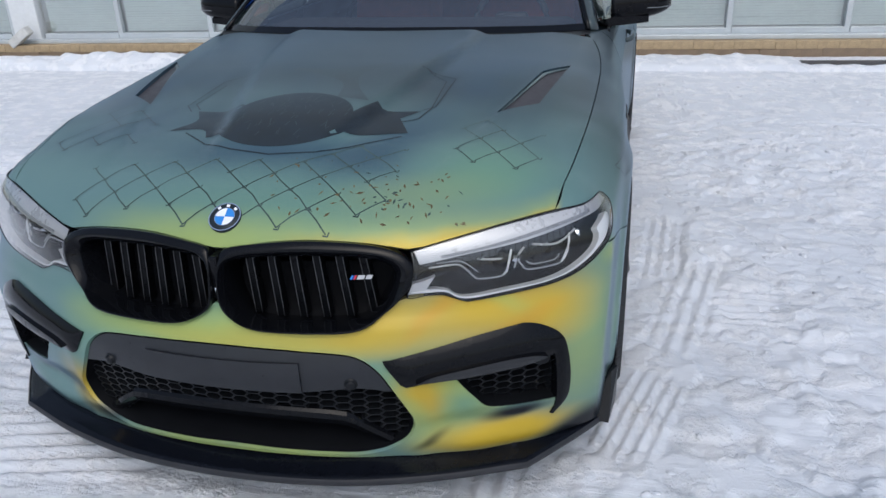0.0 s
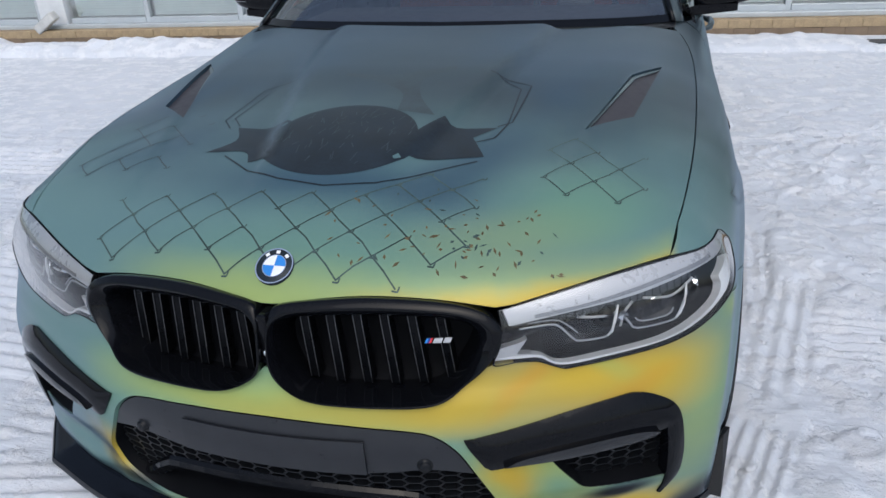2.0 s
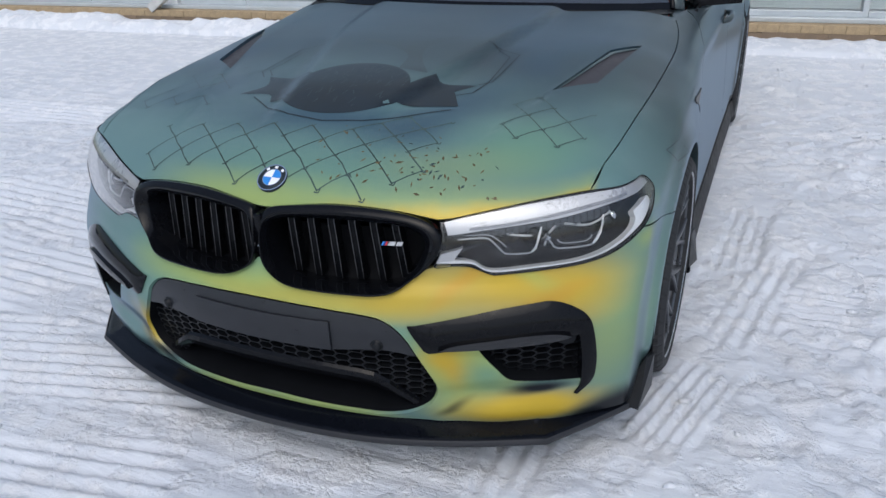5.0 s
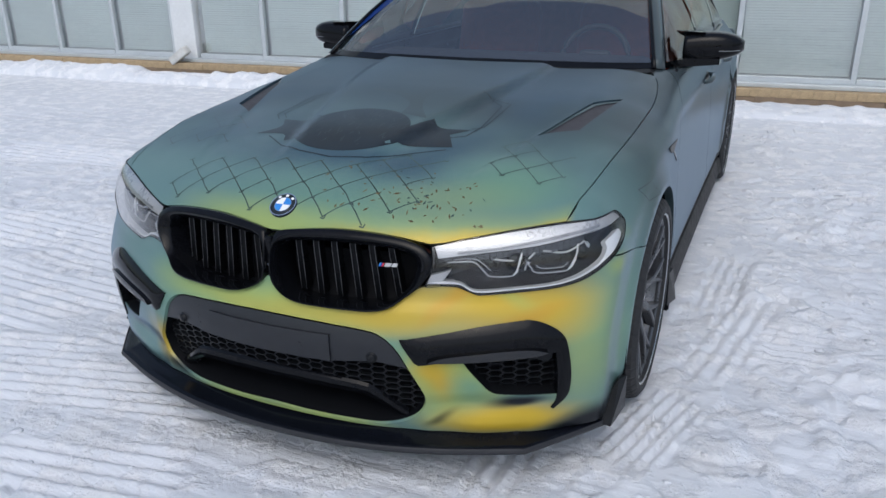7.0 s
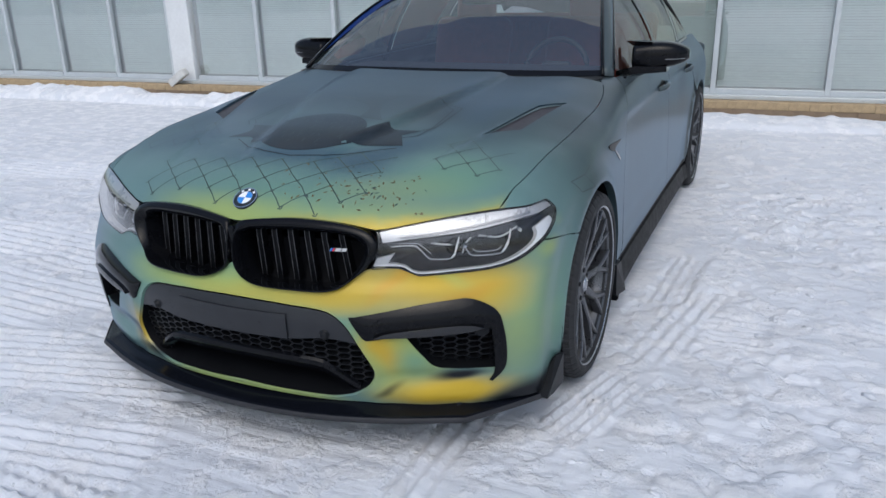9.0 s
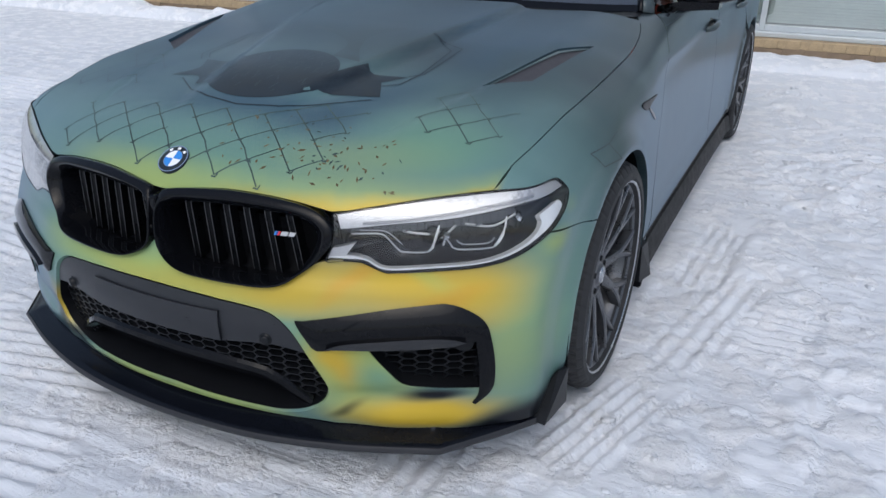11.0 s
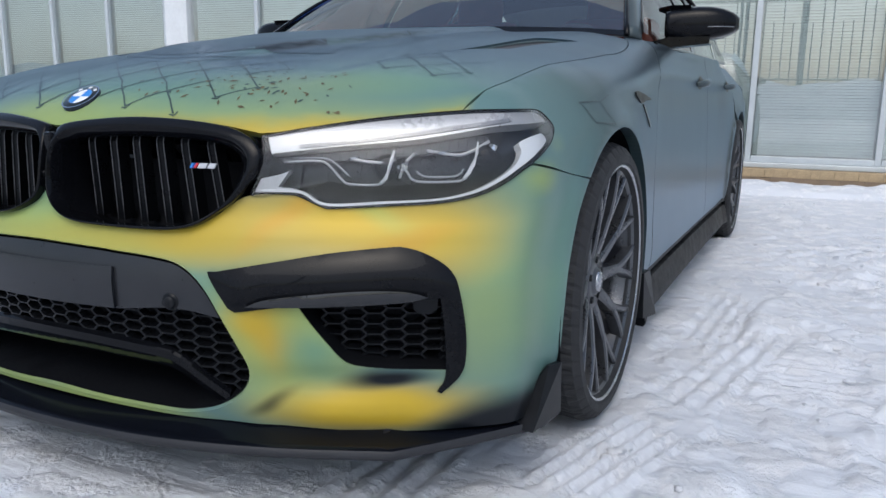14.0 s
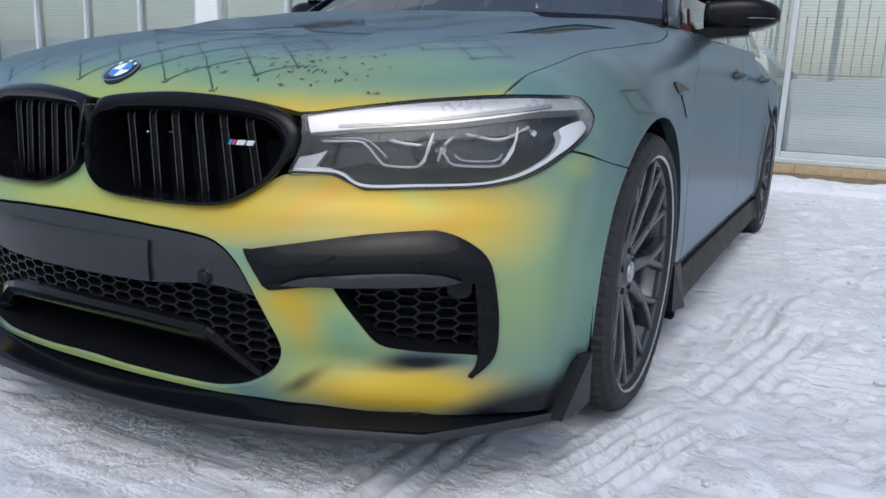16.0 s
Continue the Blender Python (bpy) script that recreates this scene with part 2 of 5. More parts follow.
WALL = plain("grey_white_cladding", (.66, .68, .69), .6, vary=.06, scale=3)
BLIND = plain("pale_blind_slats", (.87, .93, .92), .6, vary=.05, scale=2)
# grey of the added wall that hood and windscreen reflect
CLAD = plain("unseen_upper_wall", (.38, .43, .46), .6, vary=.08, scale=3)
TILE = plain("tan_stone_tile", (.36, .27, .16), .7, vary=.25, scale=9, bump=.3)
DARKSTONE = plain("dark_wet_kerb", (.045, .045, .048), .6, vary=.3, scale=8, bump=.3)
CONCRETE = plain("pale_concrete", (.55, .55, .53), .8, vary=.12, scale=14, bump=.3)


def clear(name, tint, base=.0, ior=1.5, rough=.0, sheen=0.0):
    """A thin pane: clear, with a gloss that grows at grazing angles."""
    m = Mat(name)
    t = m.n.new("ShaderNodeBsdfTransparent")
    t.inputs[0].default_value = (*tint, 1)
    g = m.n.new("ShaderNodeBsdfGlossy")
    g.inputs["Roughness"].default_value = rough
    f = m.n.new("ShaderNodeFresnel")
    f.inputs["IOR"].default_value = ior
    s = m.n.new("ShaderNodeMixShader")
    w = m.n.new("ShaderNodeLayerWeight")
    w.inputs["Blend"].default_value = .5
    extra = m.ramp(w.outputs["Facing"], .48, .82, base, base + sheen)
    m.l.new(m.math("MINIMUM", m.math("ADD", f.outputs[0], extra), .95), s.inputs[0])
    m.l.new(t.outputs[0], s.inputs[1])
    m.l.new(g.outputs[0], s.inputs[2])
    m.l.new(s.outputs[0], m.n["Material Output"].inputs["Surface"])
    return m.m


LENS = clear("clear_lamp_lens", (.97, .98, .99), .02, 1.5, .04, .62)
SCREEN = clear("tinted_windscreen", (.72, .78, .78), .19, 1.5)
SIDEGLASS = clear("tinted_side_glass", (.58, .66, .64), .10, 1.5)
PANE = clear("window_pane", (.92, .975, .965), .27, 1.5)
MIRROR = Mat("mirror_glass").set(color=(.8, .82, .84), metal=1.0, rough=.02).m


def snow_material():
    """Packed grey-white snow with brighter loose crumbs and fine drag marks."""
    m = Mat("trodden_snow")
    big, mid = m.noise(.9, 4.0), m.noise(7, 7.0, None, .62)
    c = m.mix(m.ramp(big, .35, .7), (.69, .715, .755), (.62, .65, .695))
    loose = m.ramp(mid, .46, .60)
    c = m.mix(m.math("MULTIPLY", loose, .75), c, (.86, .87, .89))
    drag = m.noise(20, 5.0, (.16, 2.6, 1), .62)
    c = m.mix(m.ramp(drag, .54, .70, 0, .35), c, (.58, .61, .66))
    fine = m.noise(55, 8.0, None, .76)
    h = m.math("ADD", m.math("MULTIPLY", loose, .10), m.math("MULTIPLY", drag, .38))
    h = m.math("ADD", h, m.math("MULTIPLY", fine, m.math("ADD", m.math("MULTIPLY", loose, .65), .28)))
    m.set(color=c, rough=.62, spec=.3)
    return m.bump(h, .75, .020).m


SNOW = snow_material()

# ---- building helpers ----


def link_mesh(name, me, material, parent=None, label="", smooth=True):
    if material:
        me.materials.append(material)
    if smooth:
        me.shade_smooth()
    ob = new(name, me)
    if parent:
        ob.parent = parent
    if label:
        ob["label"] = label
    return ob


def part(name, bm, material, parent=None, label="", smooth=False, facing=None):
    """Links a bmesh as one mesh object under a thing or a part. facing: the way that an open sheet looks."""
    me = bpy.data.meshes.new(name)
    bmesh.ops.recalc_face_normals(bm, faces=bm.faces)
    if facing and sum(f.normal.dot(Vector(facing)) for f in bm.faces) < 0:
        bmesh.ops.reverse_faces(bm, faces=bm.faces)
    bm.to_mesh(me)
    bm.free()
    return link_mesh(name, me, material, parent, label, smooth)


def empty(name, parent=None):
    ob = new(name)
    ob.empty_display_size = .1
    if parent:
        ob.parent = parent
    return ob


def box(size, at=(0, 0, 0), bevel=.0, turn=None, segments=2):
    bm = bmesh.new()
    bmesh.ops.create_cube(bm, size=1.0, matrix=Matrix.Diagonal((*size, 1)))
    if bevel:
        bmesh.ops.bevel(bm, geom=bm.edges[:], offset=bevel, segments=segments, affect="EDGES", profile=.5)
    bm.transform(Matrix.Translation(at) @ (turn or Matrix()))
    return bm


def loft(loops, closed=True, cap=False, name="loft"):
    """A mesh that joins loops with equal numbers of points."""
    n = len(loops[0])
    verts = [tuple(p) for l in loops for p in l]
    faces = []
    for k in range(len(loops) - 1):
        for i in range(n if closed else n - 1):
            j = (i + 1) % n
            faces.append((k * n + i, k * n + j, (k + 1) * n + j, (k + 1) * n + i))
    if cap:
        faces += [tuple(range(n))[::-1], tuple(range((len(loops) - 1) * n, len(loops) * n))]
    me = bpy.data.meshes.new(name)
    me.from_pydata(verts, [], faces)
    bm = bmesh.new()
    bm.from_mesh(me)
    bpy.data.meshes.remove(me)
    return bm


def tube(path, radius, sides=8, flat=1.0):
    """A round bar along a path; radius may be one number or one per point."""
    p = [Vector(q) for q in path]
    rad = radius if isinstance(radius, (list, tuple)) else [radius] * len(p)
    loops = []
    for i, q in enumerate(p):
        d = (p[min(i + 1, len(p) - 1)] - p[max(i - 1, 0)]).normalized()
        up = Vector((0, 0, 1)) if abs(d.z) < .9 else Vector((0, 1, 0))
        s = d.cross(up).normalized()
        w = s.cross(d)
        loops.append([q + s * math.cos(2 * math.pi * k / sides) * rad[i] + w * math.sin(2 * math.pi * k / sides) * rad[i] * flat for k in range(sides)])
    return loft(loops, cap=True)


def lathe(profile, segments=96):
    """Turns (radius, along) round the x axis."""
    loops = [[(a, r * math.cos(2 * math.pi * k / segments), r * math.sin(2 * math.pi * k / segments)) for k in range(segments)] for r, a in profile]
    return loft(loops)


def smooth_path(points, step, closed=False):
    """A curve through the points; a point given twice is a corner."""
    pts = [np.array(p, float) for p in points]
    runs, run = [], []
    if closed and not any(np.allclose(pts[i], pts[(i + 1) % len(pts)]) for i in range(len(pts))):
        n = len(pts)
        ext, spans = [pts[-1]] + pts + [pts[0], pts[1]], range(1, n + 1)
        out = []
        for i in spans:
            p0, p1, p2, p3 = ext[i - 1], ext[i], ext[i + 1], ext[i + 2]
            k = max(1, int(math.ceil(np.linalg.norm(p2 - p1) / step)))
            for t in np.arange(k) / k:
                out.append(.5 * (2 * p1 + (p2 - p0) * t + (2 * p0 - 5 * p1 + 4 * p2 - p3) * t * t + (3 * p1 - p0 - 3 * p2 + p3) * t ** 3))
        return np.array(out)
    if closed:
        for i in range(len(pts)):
            if np.allclose(pts[i], pts[(i + 1) % len(pts)]):
                pts = pts[i + 1:] + pts[:i + 1]
                break
    for p in pts:
        if run and np.allclose(run[-1], p):
            runs.append(run)
            run = [p]
        else:
            run.append(p)
    runs.append(run)
    if closed:
        runs[-1] = runs[-1] + ([runs[0][0]] if not np.allclose(runs[-1][-1], runs[0][0]) else [])
    out = []
    for r in runs:
        if len(r) < 2:
            continue
        e = [2 * r[0] - r[1]] + r + [2 * r[-1] - r[-2]]
        for i in range(1, len(r)):
            p0, p1, p2, p3 = e[i - 1], e[i], e[i + 1], e[i + 2]
            k = max(1, int(math.ceil(np.linalg.norm(p2 - p1) / step)))
            for t in np.arange(k) / k:
                out.append(.5 * (2 * p1 + (p2 - p0) * t + (2 * p0 - 5 * p1 + 4 * p2 - p3) * t * t + (3 * p1 - p0 - 3 * p2 + p3) * t ** 3))
    if not closed:
        out.append(runs[-1][-1])
    return np.array(out)


def inside(p, loop):
    a, b = loop, np.roll(loop, -1, 0)
    x, y = p[:, 0:1], p[:, 1:2]
    hit = ((a[:, 1] > y) != (b[:, 1] > y)) & (x < (b[:, 0] - a[:, 0]) * (y - a[:, 1]) / (b[:, 1] - a[:, 1] + 1e-12) + a[:, 0])
    return hit.sum(1) % 2 == 1


def panel(name, mapping, outline, material, parent=None, label="", holes=(), step=.02, raised=0.0, flange=.012, mirror=False, domed=0.0):
    """A sheet cut from the body's surface along an outline in the mapping's own plane, with turned-in edges.
    raised: how far it stands proud; domed: extra height away from its edges."""
    loops = [smooth_path(l, step, True) for l in (outline, *holes)]
    rim = np.concatenate(loops)
    lo, hi = rim.min(0), rim.max(0)
    gx, gy = np.meshgrid(np.arange(lo[0], hi[0], step), np.arange(lo[1], hi[1], step))
    g = np.stack([gx.ravel() + .25 * step * (np.arange(gx.size) // gx.shape[1] % 2), gy.ravel()], -1)
    g = g[inside(g, loops[0])]
    for h in loops[1:]:
        g = g[~inside(g, h)]
    near = np.array([np.min(np.sum((rim - q) ** 2, 1)) for q in g]) if len(g) else np.zeros(0)
    g = g[near > (.55 * step) ** 2] if len(g) else g.reshape(0, 2)
    pts = np.concatenate([rim, g])
    edges, k = [], 0
    for l in loops:
        edges += [(k + i, k + (i + 1) % len(l)) for i in range(len(l))]
        k += len(l)
    from mathutils.geometry import delaunay_2d_cdt
    v2, _, faces, *_ = delaunay_2d_cdt([Vector(p) for p in pts], edges, [], 0, 1e-6)
    v2 = np.array([tuple(v) for v in v2])
    tri = np.array([f for f in faces if len(f) == 3])
    mid = v2[tri].mean(1)
    keep = inside(mid, loops[0])
    for h in loops[1:]:
        keep &= ~inside(mid, h)
    tri = tri[keep]
    used = np.unique(tri)
    new_index = np.full(len(v2), -1)
    new_index[used] = np.arange(len(used))
    tri, v2 = new_index[tri], v2[used]
    p = mapping(v2)
    nrm = gradient(p)
    rise = np.full(len(p), raised) if not callable(raised) else raised(v2)
    if domed:
        d = np.sqrt(np.array([np.min(np.sum((rim - q) ** 2, 1)) for q in v2]))
        rise = rise + abs(domed) * np.sign(domed) * (1 - np.exp(-d / (3 * abs(domed))))
    p = p + nrm * rise[:, None]
    fn = np.cross(p[tri[:, 1]] - p[tri[:, 0]], p[tri[:, 2]] - p[tri[:, 0]])
    flip = np.einsum("ij,ij->i", fn, nrm[tri[:, 0]]) < 0
    tri[flip] = tri[flip][:, ::-1]
    count = {}
    for f in tri:
        for i in range(3):
            a_, b_ = int(f[i]), int(f[(i + 1) % 3])
            count[(a_, b_)] = count.get((a_, b_), 0) + 1
    border = [e for e in count if (e[1], e[0]) not in count]
    verts, normals, faces = list(p), list(nrm), [tuple(int(i) for i in f) for f in tri]
    if flange:
        for a_, b_ in border:
            out = np.cross(p[b_] - p[a_], nrm[a_])
            out = out / (np.linalg.norm(out) + 1e-9)
            i = len(verts)
            verts += [p[a_], p[b_], p[b_] - nrm[b_] * flange, p[a_] - nrm[a_] * flange]
            normals += [out] * 4
            faces.append((i, i + 3, i + 2, i + 1))
    verts, normals = np.array(verts), np.array(normals)
    if mirror:
        verts, normals = verts * (-1, 1, 1), normals * (-1, 1, 1)
        faces = [f[::-1] for f in faces]
    me = bpy.data.meshes.new(name)
    me.from_pydata(verts.tolist(), [], faces)
    me.shade_smooth()
    if not domed and not callable(raised):
        me.normals_split_custom_set_from_vertices(normals.tolist())
    return link_mesh(name, me, material, parent, label)
# ---- shape of the car's lower body: an implicit solid, front at y = 0, nose towards -y ----
def curve(xs, ys):
    """A smooth monotone curve through a few knots."""
    xs, ys = np.array(xs, float), np.array(ys, float)
    h, d = np.diff(xs), np.diff(ys) / np.diff(xs)
    m = np.zeros(len(xs))
    m[0], m[-1] = d[0], d[-1]
    for i in range(1, len(xs) - 1):
        if d[i - 1] * d[i] > 0:
            w1, w2 = 2 * h[i] + h[i - 1], h[i] + 2 * h[i - 1]
            m[i] = (w1 + w2) / (w1 / d[i - 1] + w2 / d[i])

    def value(x):
        x = np.clip(np.asarray(x, float), xs[0], xs[-1])
        i = np.clip(np.searchsorted(xs, x) - 1, 0, len(xs) - 2)
        t = (x - xs[i]) / h[i]
        return ((1 + 2 * t) * (1 - t) ** 2 * ys[i] + t * (1 - t) ** 2 * h[i] * m[i]
                + t * t * (3 - 2 * t) * ys[i + 1] + t * t * (t - 1) * h[i] * m[i + 1])
    return value


def step01(a, b, x):
    t = np.clip((x - a) / (b - a), 0, 1)
    return t * t * (3 - 2 * t)


def bell(x, mid, wide):
    return np.exp(-((x - mid) / wide) ** 2)


hood_mid = curve((-.4, -.05, .03, .08, .12, .2, .32, .6, .9, 1.3, 1.65, 2.4, 4.0, 4.6, 4.93, 5.1),
                 (-.2, .62, .715, .762, .793, .835, .877, .93, .968, 1.01, 1.035, 1.05, 1.07, 1.075, 1.05, .9))
half_wide = curve((-.3, .2, .5, .87, 1.25, 1.8, 2.6, 3.3, 3.84, 4.3, 4.7, 4.95),
                  (.86, .910, .934, .945, .941, .935, .935, .940, .942, .93, .9, .82))
nose = curve((.05, .2, .28, .45, .55, .6, .68, .74, .8, 1.0), (.05, 0, -.015, -.03, -.002, .026, .04, .06, .10, .25))

hood_edge = curve((.2, .4, .5, .65, .8, .95, 1.1, 1.3, 1.6, 2.0, 2.3), (.0, .010, .0, .003, -.012, -.031, -.043, -.051, -.042, -.02, 0))


def hood_height(x, y):
    sweep = .29 * x * x * (1 - step01(1.2, 2.2, y))
    z = hood_mid(y - sweep) - .05 * x * x * (1 - step01(.6, 1.2, y))
    ax = np.abs(x)
    z = z - .075 * step01(.82, .95, ax) * (1 - step01(.5, .95, y))
    z = z + hood_edge(y) * (np.clip(ax - .62, 0, 1) / .22) ** 1.7
    ridge = .125 + .26 * step01(.0, 1.6, y)
    z = z + .019 * step01(.2, .6, y) * (1 - step01(1.5, 1.7, y)) * (np.tanh((ridge - ax) / .020) * .5 + .5)
    outer = .43 + .27 * (y - .2)
    return z - .006 * step01(.2, .45, y) * (1 - step01(.75, 1.05, y)) * (np.tanh((outer - ax) / .018) * .5 + .5)


def side_wide(y, z):
    g = half_wide(y) - .10 * np.clip(z - .74, 0, 1) ** 1.3
    low = np.clip(.5 - z, 0, 1)
    g = g - .10 * low * low
    door = step01(1.15, 1.6, y) * (1 - step01(3.0, 3.4, y))
    g = g - door * .065 * np.clip(z - .46, 0, .5) ** 1.1 + door * .008 * bell(z, .33, .06)
    for axle in (.87, 3.852):
        g = g + .019 * bell(np.hypot(y - axle, z - .352), .388, .042) * step01(.2, .3, z)
    g = g - 1.15 * step01(2.9, 3.9, y) * np.clip(z - .78, 0, 1) ** 1.5
    return g + .009 * bell(z, .885, .03) * step01(1.2, 1.7, y)


def nose_depth(x, z):
    ax = np.abs(x)
    d = nose(z) + .35 * x * x + .06 * ax ** 6
    d = d + .016 * bell(z, .276, .034) * bell(ax, .60, .12)
    d = d - .015 * bell(z, .215, .042) * step01(.48, .62, ax) * (1 - step01(.76, .88, ax))
    return d + .004 * bell(z, .550, .035) * step01(.45, .6, ax) - .005 * bell(ax, .475, .035) * (1 - step01(.40, .50, z))


def smax(a, b, k):
    m = np.maximum(a, b)
    return m + k * np.log(np.exp((a - m) / k) + np.exp((b - m) / k))


def solid(p):
    x, y, z = p[..., 0], p[..., 1], p[..., 2]
    f = smax(z - hood_height(x, y), np.abs(x) - side_wide(y, z), .028)
    f = smax(f, nose_depth(x, z) - y, .012)
    return smax(f, y - 4.95 + .12 * x * x, .03)


def gradient(p):
    e = 1.5e-3
    g = np.stack([solid(p + e * np.eye(3)[i]) - solid(p - e * np.eye(3)[i]) for i in range(3)], -1)
    return g / np.linalg.norm(g, axis=-1, keepdims=True)


def march(o, d, far=2.2):
    """Where rays that start inside the solid leave it."""
    a, b = np.zeros(len(o)), np.full(len(o), far)
    for _ in range(34):
        m = (a + b) / 2
        inside = solid(o + m[:, None] * d) < 0
        a, b = np.where(inside, m, a), np.where(inside, b, m)
    return o + ((a + b) / 2)[:, None] * d


def front_map(uv):
    """u: angle round an upright axis behind the nose; v: height."""
    u, v = uv[:, 0], uv[:, 1]
    o = np.stack([0 * u, 0 * u + 1.0, v], -1)
    return march(o, np.stack([np.sin(u), -np.cos(u), 0 * u], -1))


def long_map(uv):
    """u: distance from the nose; v: angle from upright round a lengthwise axis."""
    u, v = uv[:, 0], uv[:, 1]
    o = np.stack([0 * u, u, 0 * u + .55], -1)
    return march(o, np.stack([np.sin(v), 0 * v, np.cos(v)], -1))


def top_map(uv):
    u, v = uv[:, 0], uv[:, 1]
    o = np.stack([u, v, 0 * u + .4], -1)
    return march(o, np.stack([0 * u, 0 * u, 0 * u + 1], -1))


def hood_map(uv):
    """u: across; v: scaled angle round a crosswise axis inside the engine bay."""
    u, v = uv[:, 0], uv[:, 1] / .85
    o = np.stack([u, 0 * u + .9, 0 * u + .1], -1)
    return march(o, np.stack([0 * u, -np.sin(v), np.cos(v)], -1))


def hood_at(x, y, z):
    return (x, .85 * math.atan2(.9 - y, z - .1))


def hood_xy(x, y):
    """The hood's own plane for a place seen from above."""
    return hood_at(x, y, float(hood_height(np.float64(x), np.float64(y))))


def side_at(x, y, z):
    return (y, math.atan2(x, z - .55))

# ---- the setting: snow-covered yard and a glazed building ----


def value_noise(x, y, seed):
    """Smooth lattice noise for arrays."""
    rng = np.random.RandomState(seed)
    table = rng.rand(256, 256)
    xi, yi = np.floor(x).astype(int), np.floor(y).astype(int)
    fx, fy = x - xi, y - yi
    fx, fy = fx * fx * (3 - 2 * fx), fy * fy * (3 - 2 * fy)
    g = lambda i, j: table[(xi + i) % 256, (yi + j) % 256]
    return (g(0, 0) * (1 - fx) + g(1, 0) * fx) * (1 - fy) + (g(0, 1) * (1 - fx) + g(1, 1) * fx) * fy


def tread(x, y, x0, y0, way, length, wide, ridge, period, deep, seed):
    """A pressed tyre track: its mask, and ribs inside it."""
    c, s = math.cos(radians(way)), math.sin(radians(way))
    a, b = (x - x0) * c + (y - y0) * s, -(x - x0) * s + (y - y0) * c
    b = b + .02 * np.sin(a * 1.7 + seed)
    wob = .12 * (value_noise(x * 5, y * 5, seed) - .5)
    mask = step01(0, .12, a + wob) * step01(0, .12, length - a + wob) * step01(0, .05, wide / 2 - np.abs(b) + wob * .5)
    mask = mask * step01(.12, .30, value_noise(x * 2.3, y * 2.3, seed + 7))
    rc, rs = math.cos(radians(ridge)), math.sin(radians(ridge))
    w = (a * rc + b * rs) / period + .07 * value_noise(x * 4, y * 4, seed + 3)
    return mask, 1.5 * deep * step01(.15, .75, np.abs((w % 1) - .5) * 2)


TRACKS = (  # start, heading, length, width, rib angle, rib spacing, depth
    (-4.5, -.6, 12, 4.2, .55, 90, .060, .014), (-4.8, .35, 4, 4, .6, 84, .070, .013), (-2.6, -1.25, 22, 2.6, .5, 78, .060, .014),
    (-4.6, 1.3, -3, 3.4, .6, 88, .075, .012), (-4.6, 2.6, 2, 3, .5, 90, .075, .012), (-1.8, -.75, 8, 2.0, .30, 18, .055, .014),
    (.62, -.5, 86, 1.1, .30, 90, .060, .008), (1.02, -1.2, 78, .8, .26, 90, .060, .007), (1.12, .9, 80, .9, .26, 90, .060, .009),
    (1.42, 1.1, 82, .5, .30, 6, .055, .011), (1.15, 3.5, 16, 1.0, .26, 90, .060, .010), (1.25, -.1, 8, .9, .3, 86, .055, .010), (.93, .30, 74, .60, .26, 90, .042, .013), (1.12, 1.50, 88, .8, .24, 90, .050, .006),
    (1.9, 1.6, -6, 1.2, .35, 90, .060, .010), (-1.0, -.5, -6, 1.6, .30, 90, .055, .014), (2.1, 4.4, 5, 1.6, .4, 90, .07, .010),
)


def snow_height(x, y):
    fbm = sum(value_noise(x * f, y * f, 11 + i) * w for i, (f, w) in enumerate(((.6, .6), (1.5, .4))))
    h = .016 + .030 * (fbm - .5)
    right = step01(.9, 1.3, x) * (1 - step01(5.0, 6.2, y))
    wild = np.maximum(right * (.30 + .70 * step01(.36, .58, value_noise(x * 1.1, y * 1.5, 44))), .45 * step01(.42, .62, value_noise(x * .8, y * .8, 41)))
    for j, (f, w, edge) in enumerate(((1.3, .014, .020), (2.9, .016, .014), (6.2, .010, .020), (12.0, .004, .05))):
        wx = x * f + .6 * value_noise(x * f * 2.1, y * f * 2.1, 70 + j)
        wy = y * f * 1.3 + .6 * value_noise(x * f * 2.0, y * f * 2.4, 80 + j)
        n = .6 * value_noise(wx, wy, 50 + j) + .25 * value_noise(wx * 2.3, wy * 2.3, 150 + j) + .15 * value_noise(wx * 5.1, wy * 5.1, 160 + j)
        h = h + w * (.15 + .85 * wild) * (step01(.5 - edge, .5 + edge, n) - .45)
    loose = step01(.50, .60, .6 * value_noise(x * 3.3, y * 4.0, 202) + .4 * value_noise(x * 9.0, y * 9.0, 206))
    crumb = .5 * value_noise(x * 24, y * 24, 201) + .5 * value_noise(x * 38, y * 38, 207)
    h = h + (.25 + .75 * wild) * loose * (.002 + .011 * step01(.46, .74, crumb))
    drag = value_noise(x * 1.6, y * 30 + 3 * value_noise(x * 1.3, y * 2, 204), 203)
    h = h + .008 * step01(.35, .55, value_noise(x * .9, y * 1.6, 205)) * (1 - .5 * loose) * (1 - .55 * right) * (drag - .5)
    for i, t in enumerate(TRACKS):
        m, r = tread(x, y, *t, 60 + i * 5)
        h = h * (1 - .55 * m) + m * (r - .004)
    for cx, cy in ((.80, .87), (-.80, .87), (.80, 3.85), (-.80, 3.85)):
        d = np.maximum(np.abs(x - cx) - .13, 0) + np.maximum(np.abs(y - cy) - .10, 0)
        h = h * step01(0, .10, d) + (1 - step01(0, .10, d)) * .002
    return h + .004 * (value_noise(x * 30, y * 30, 91) - .5)


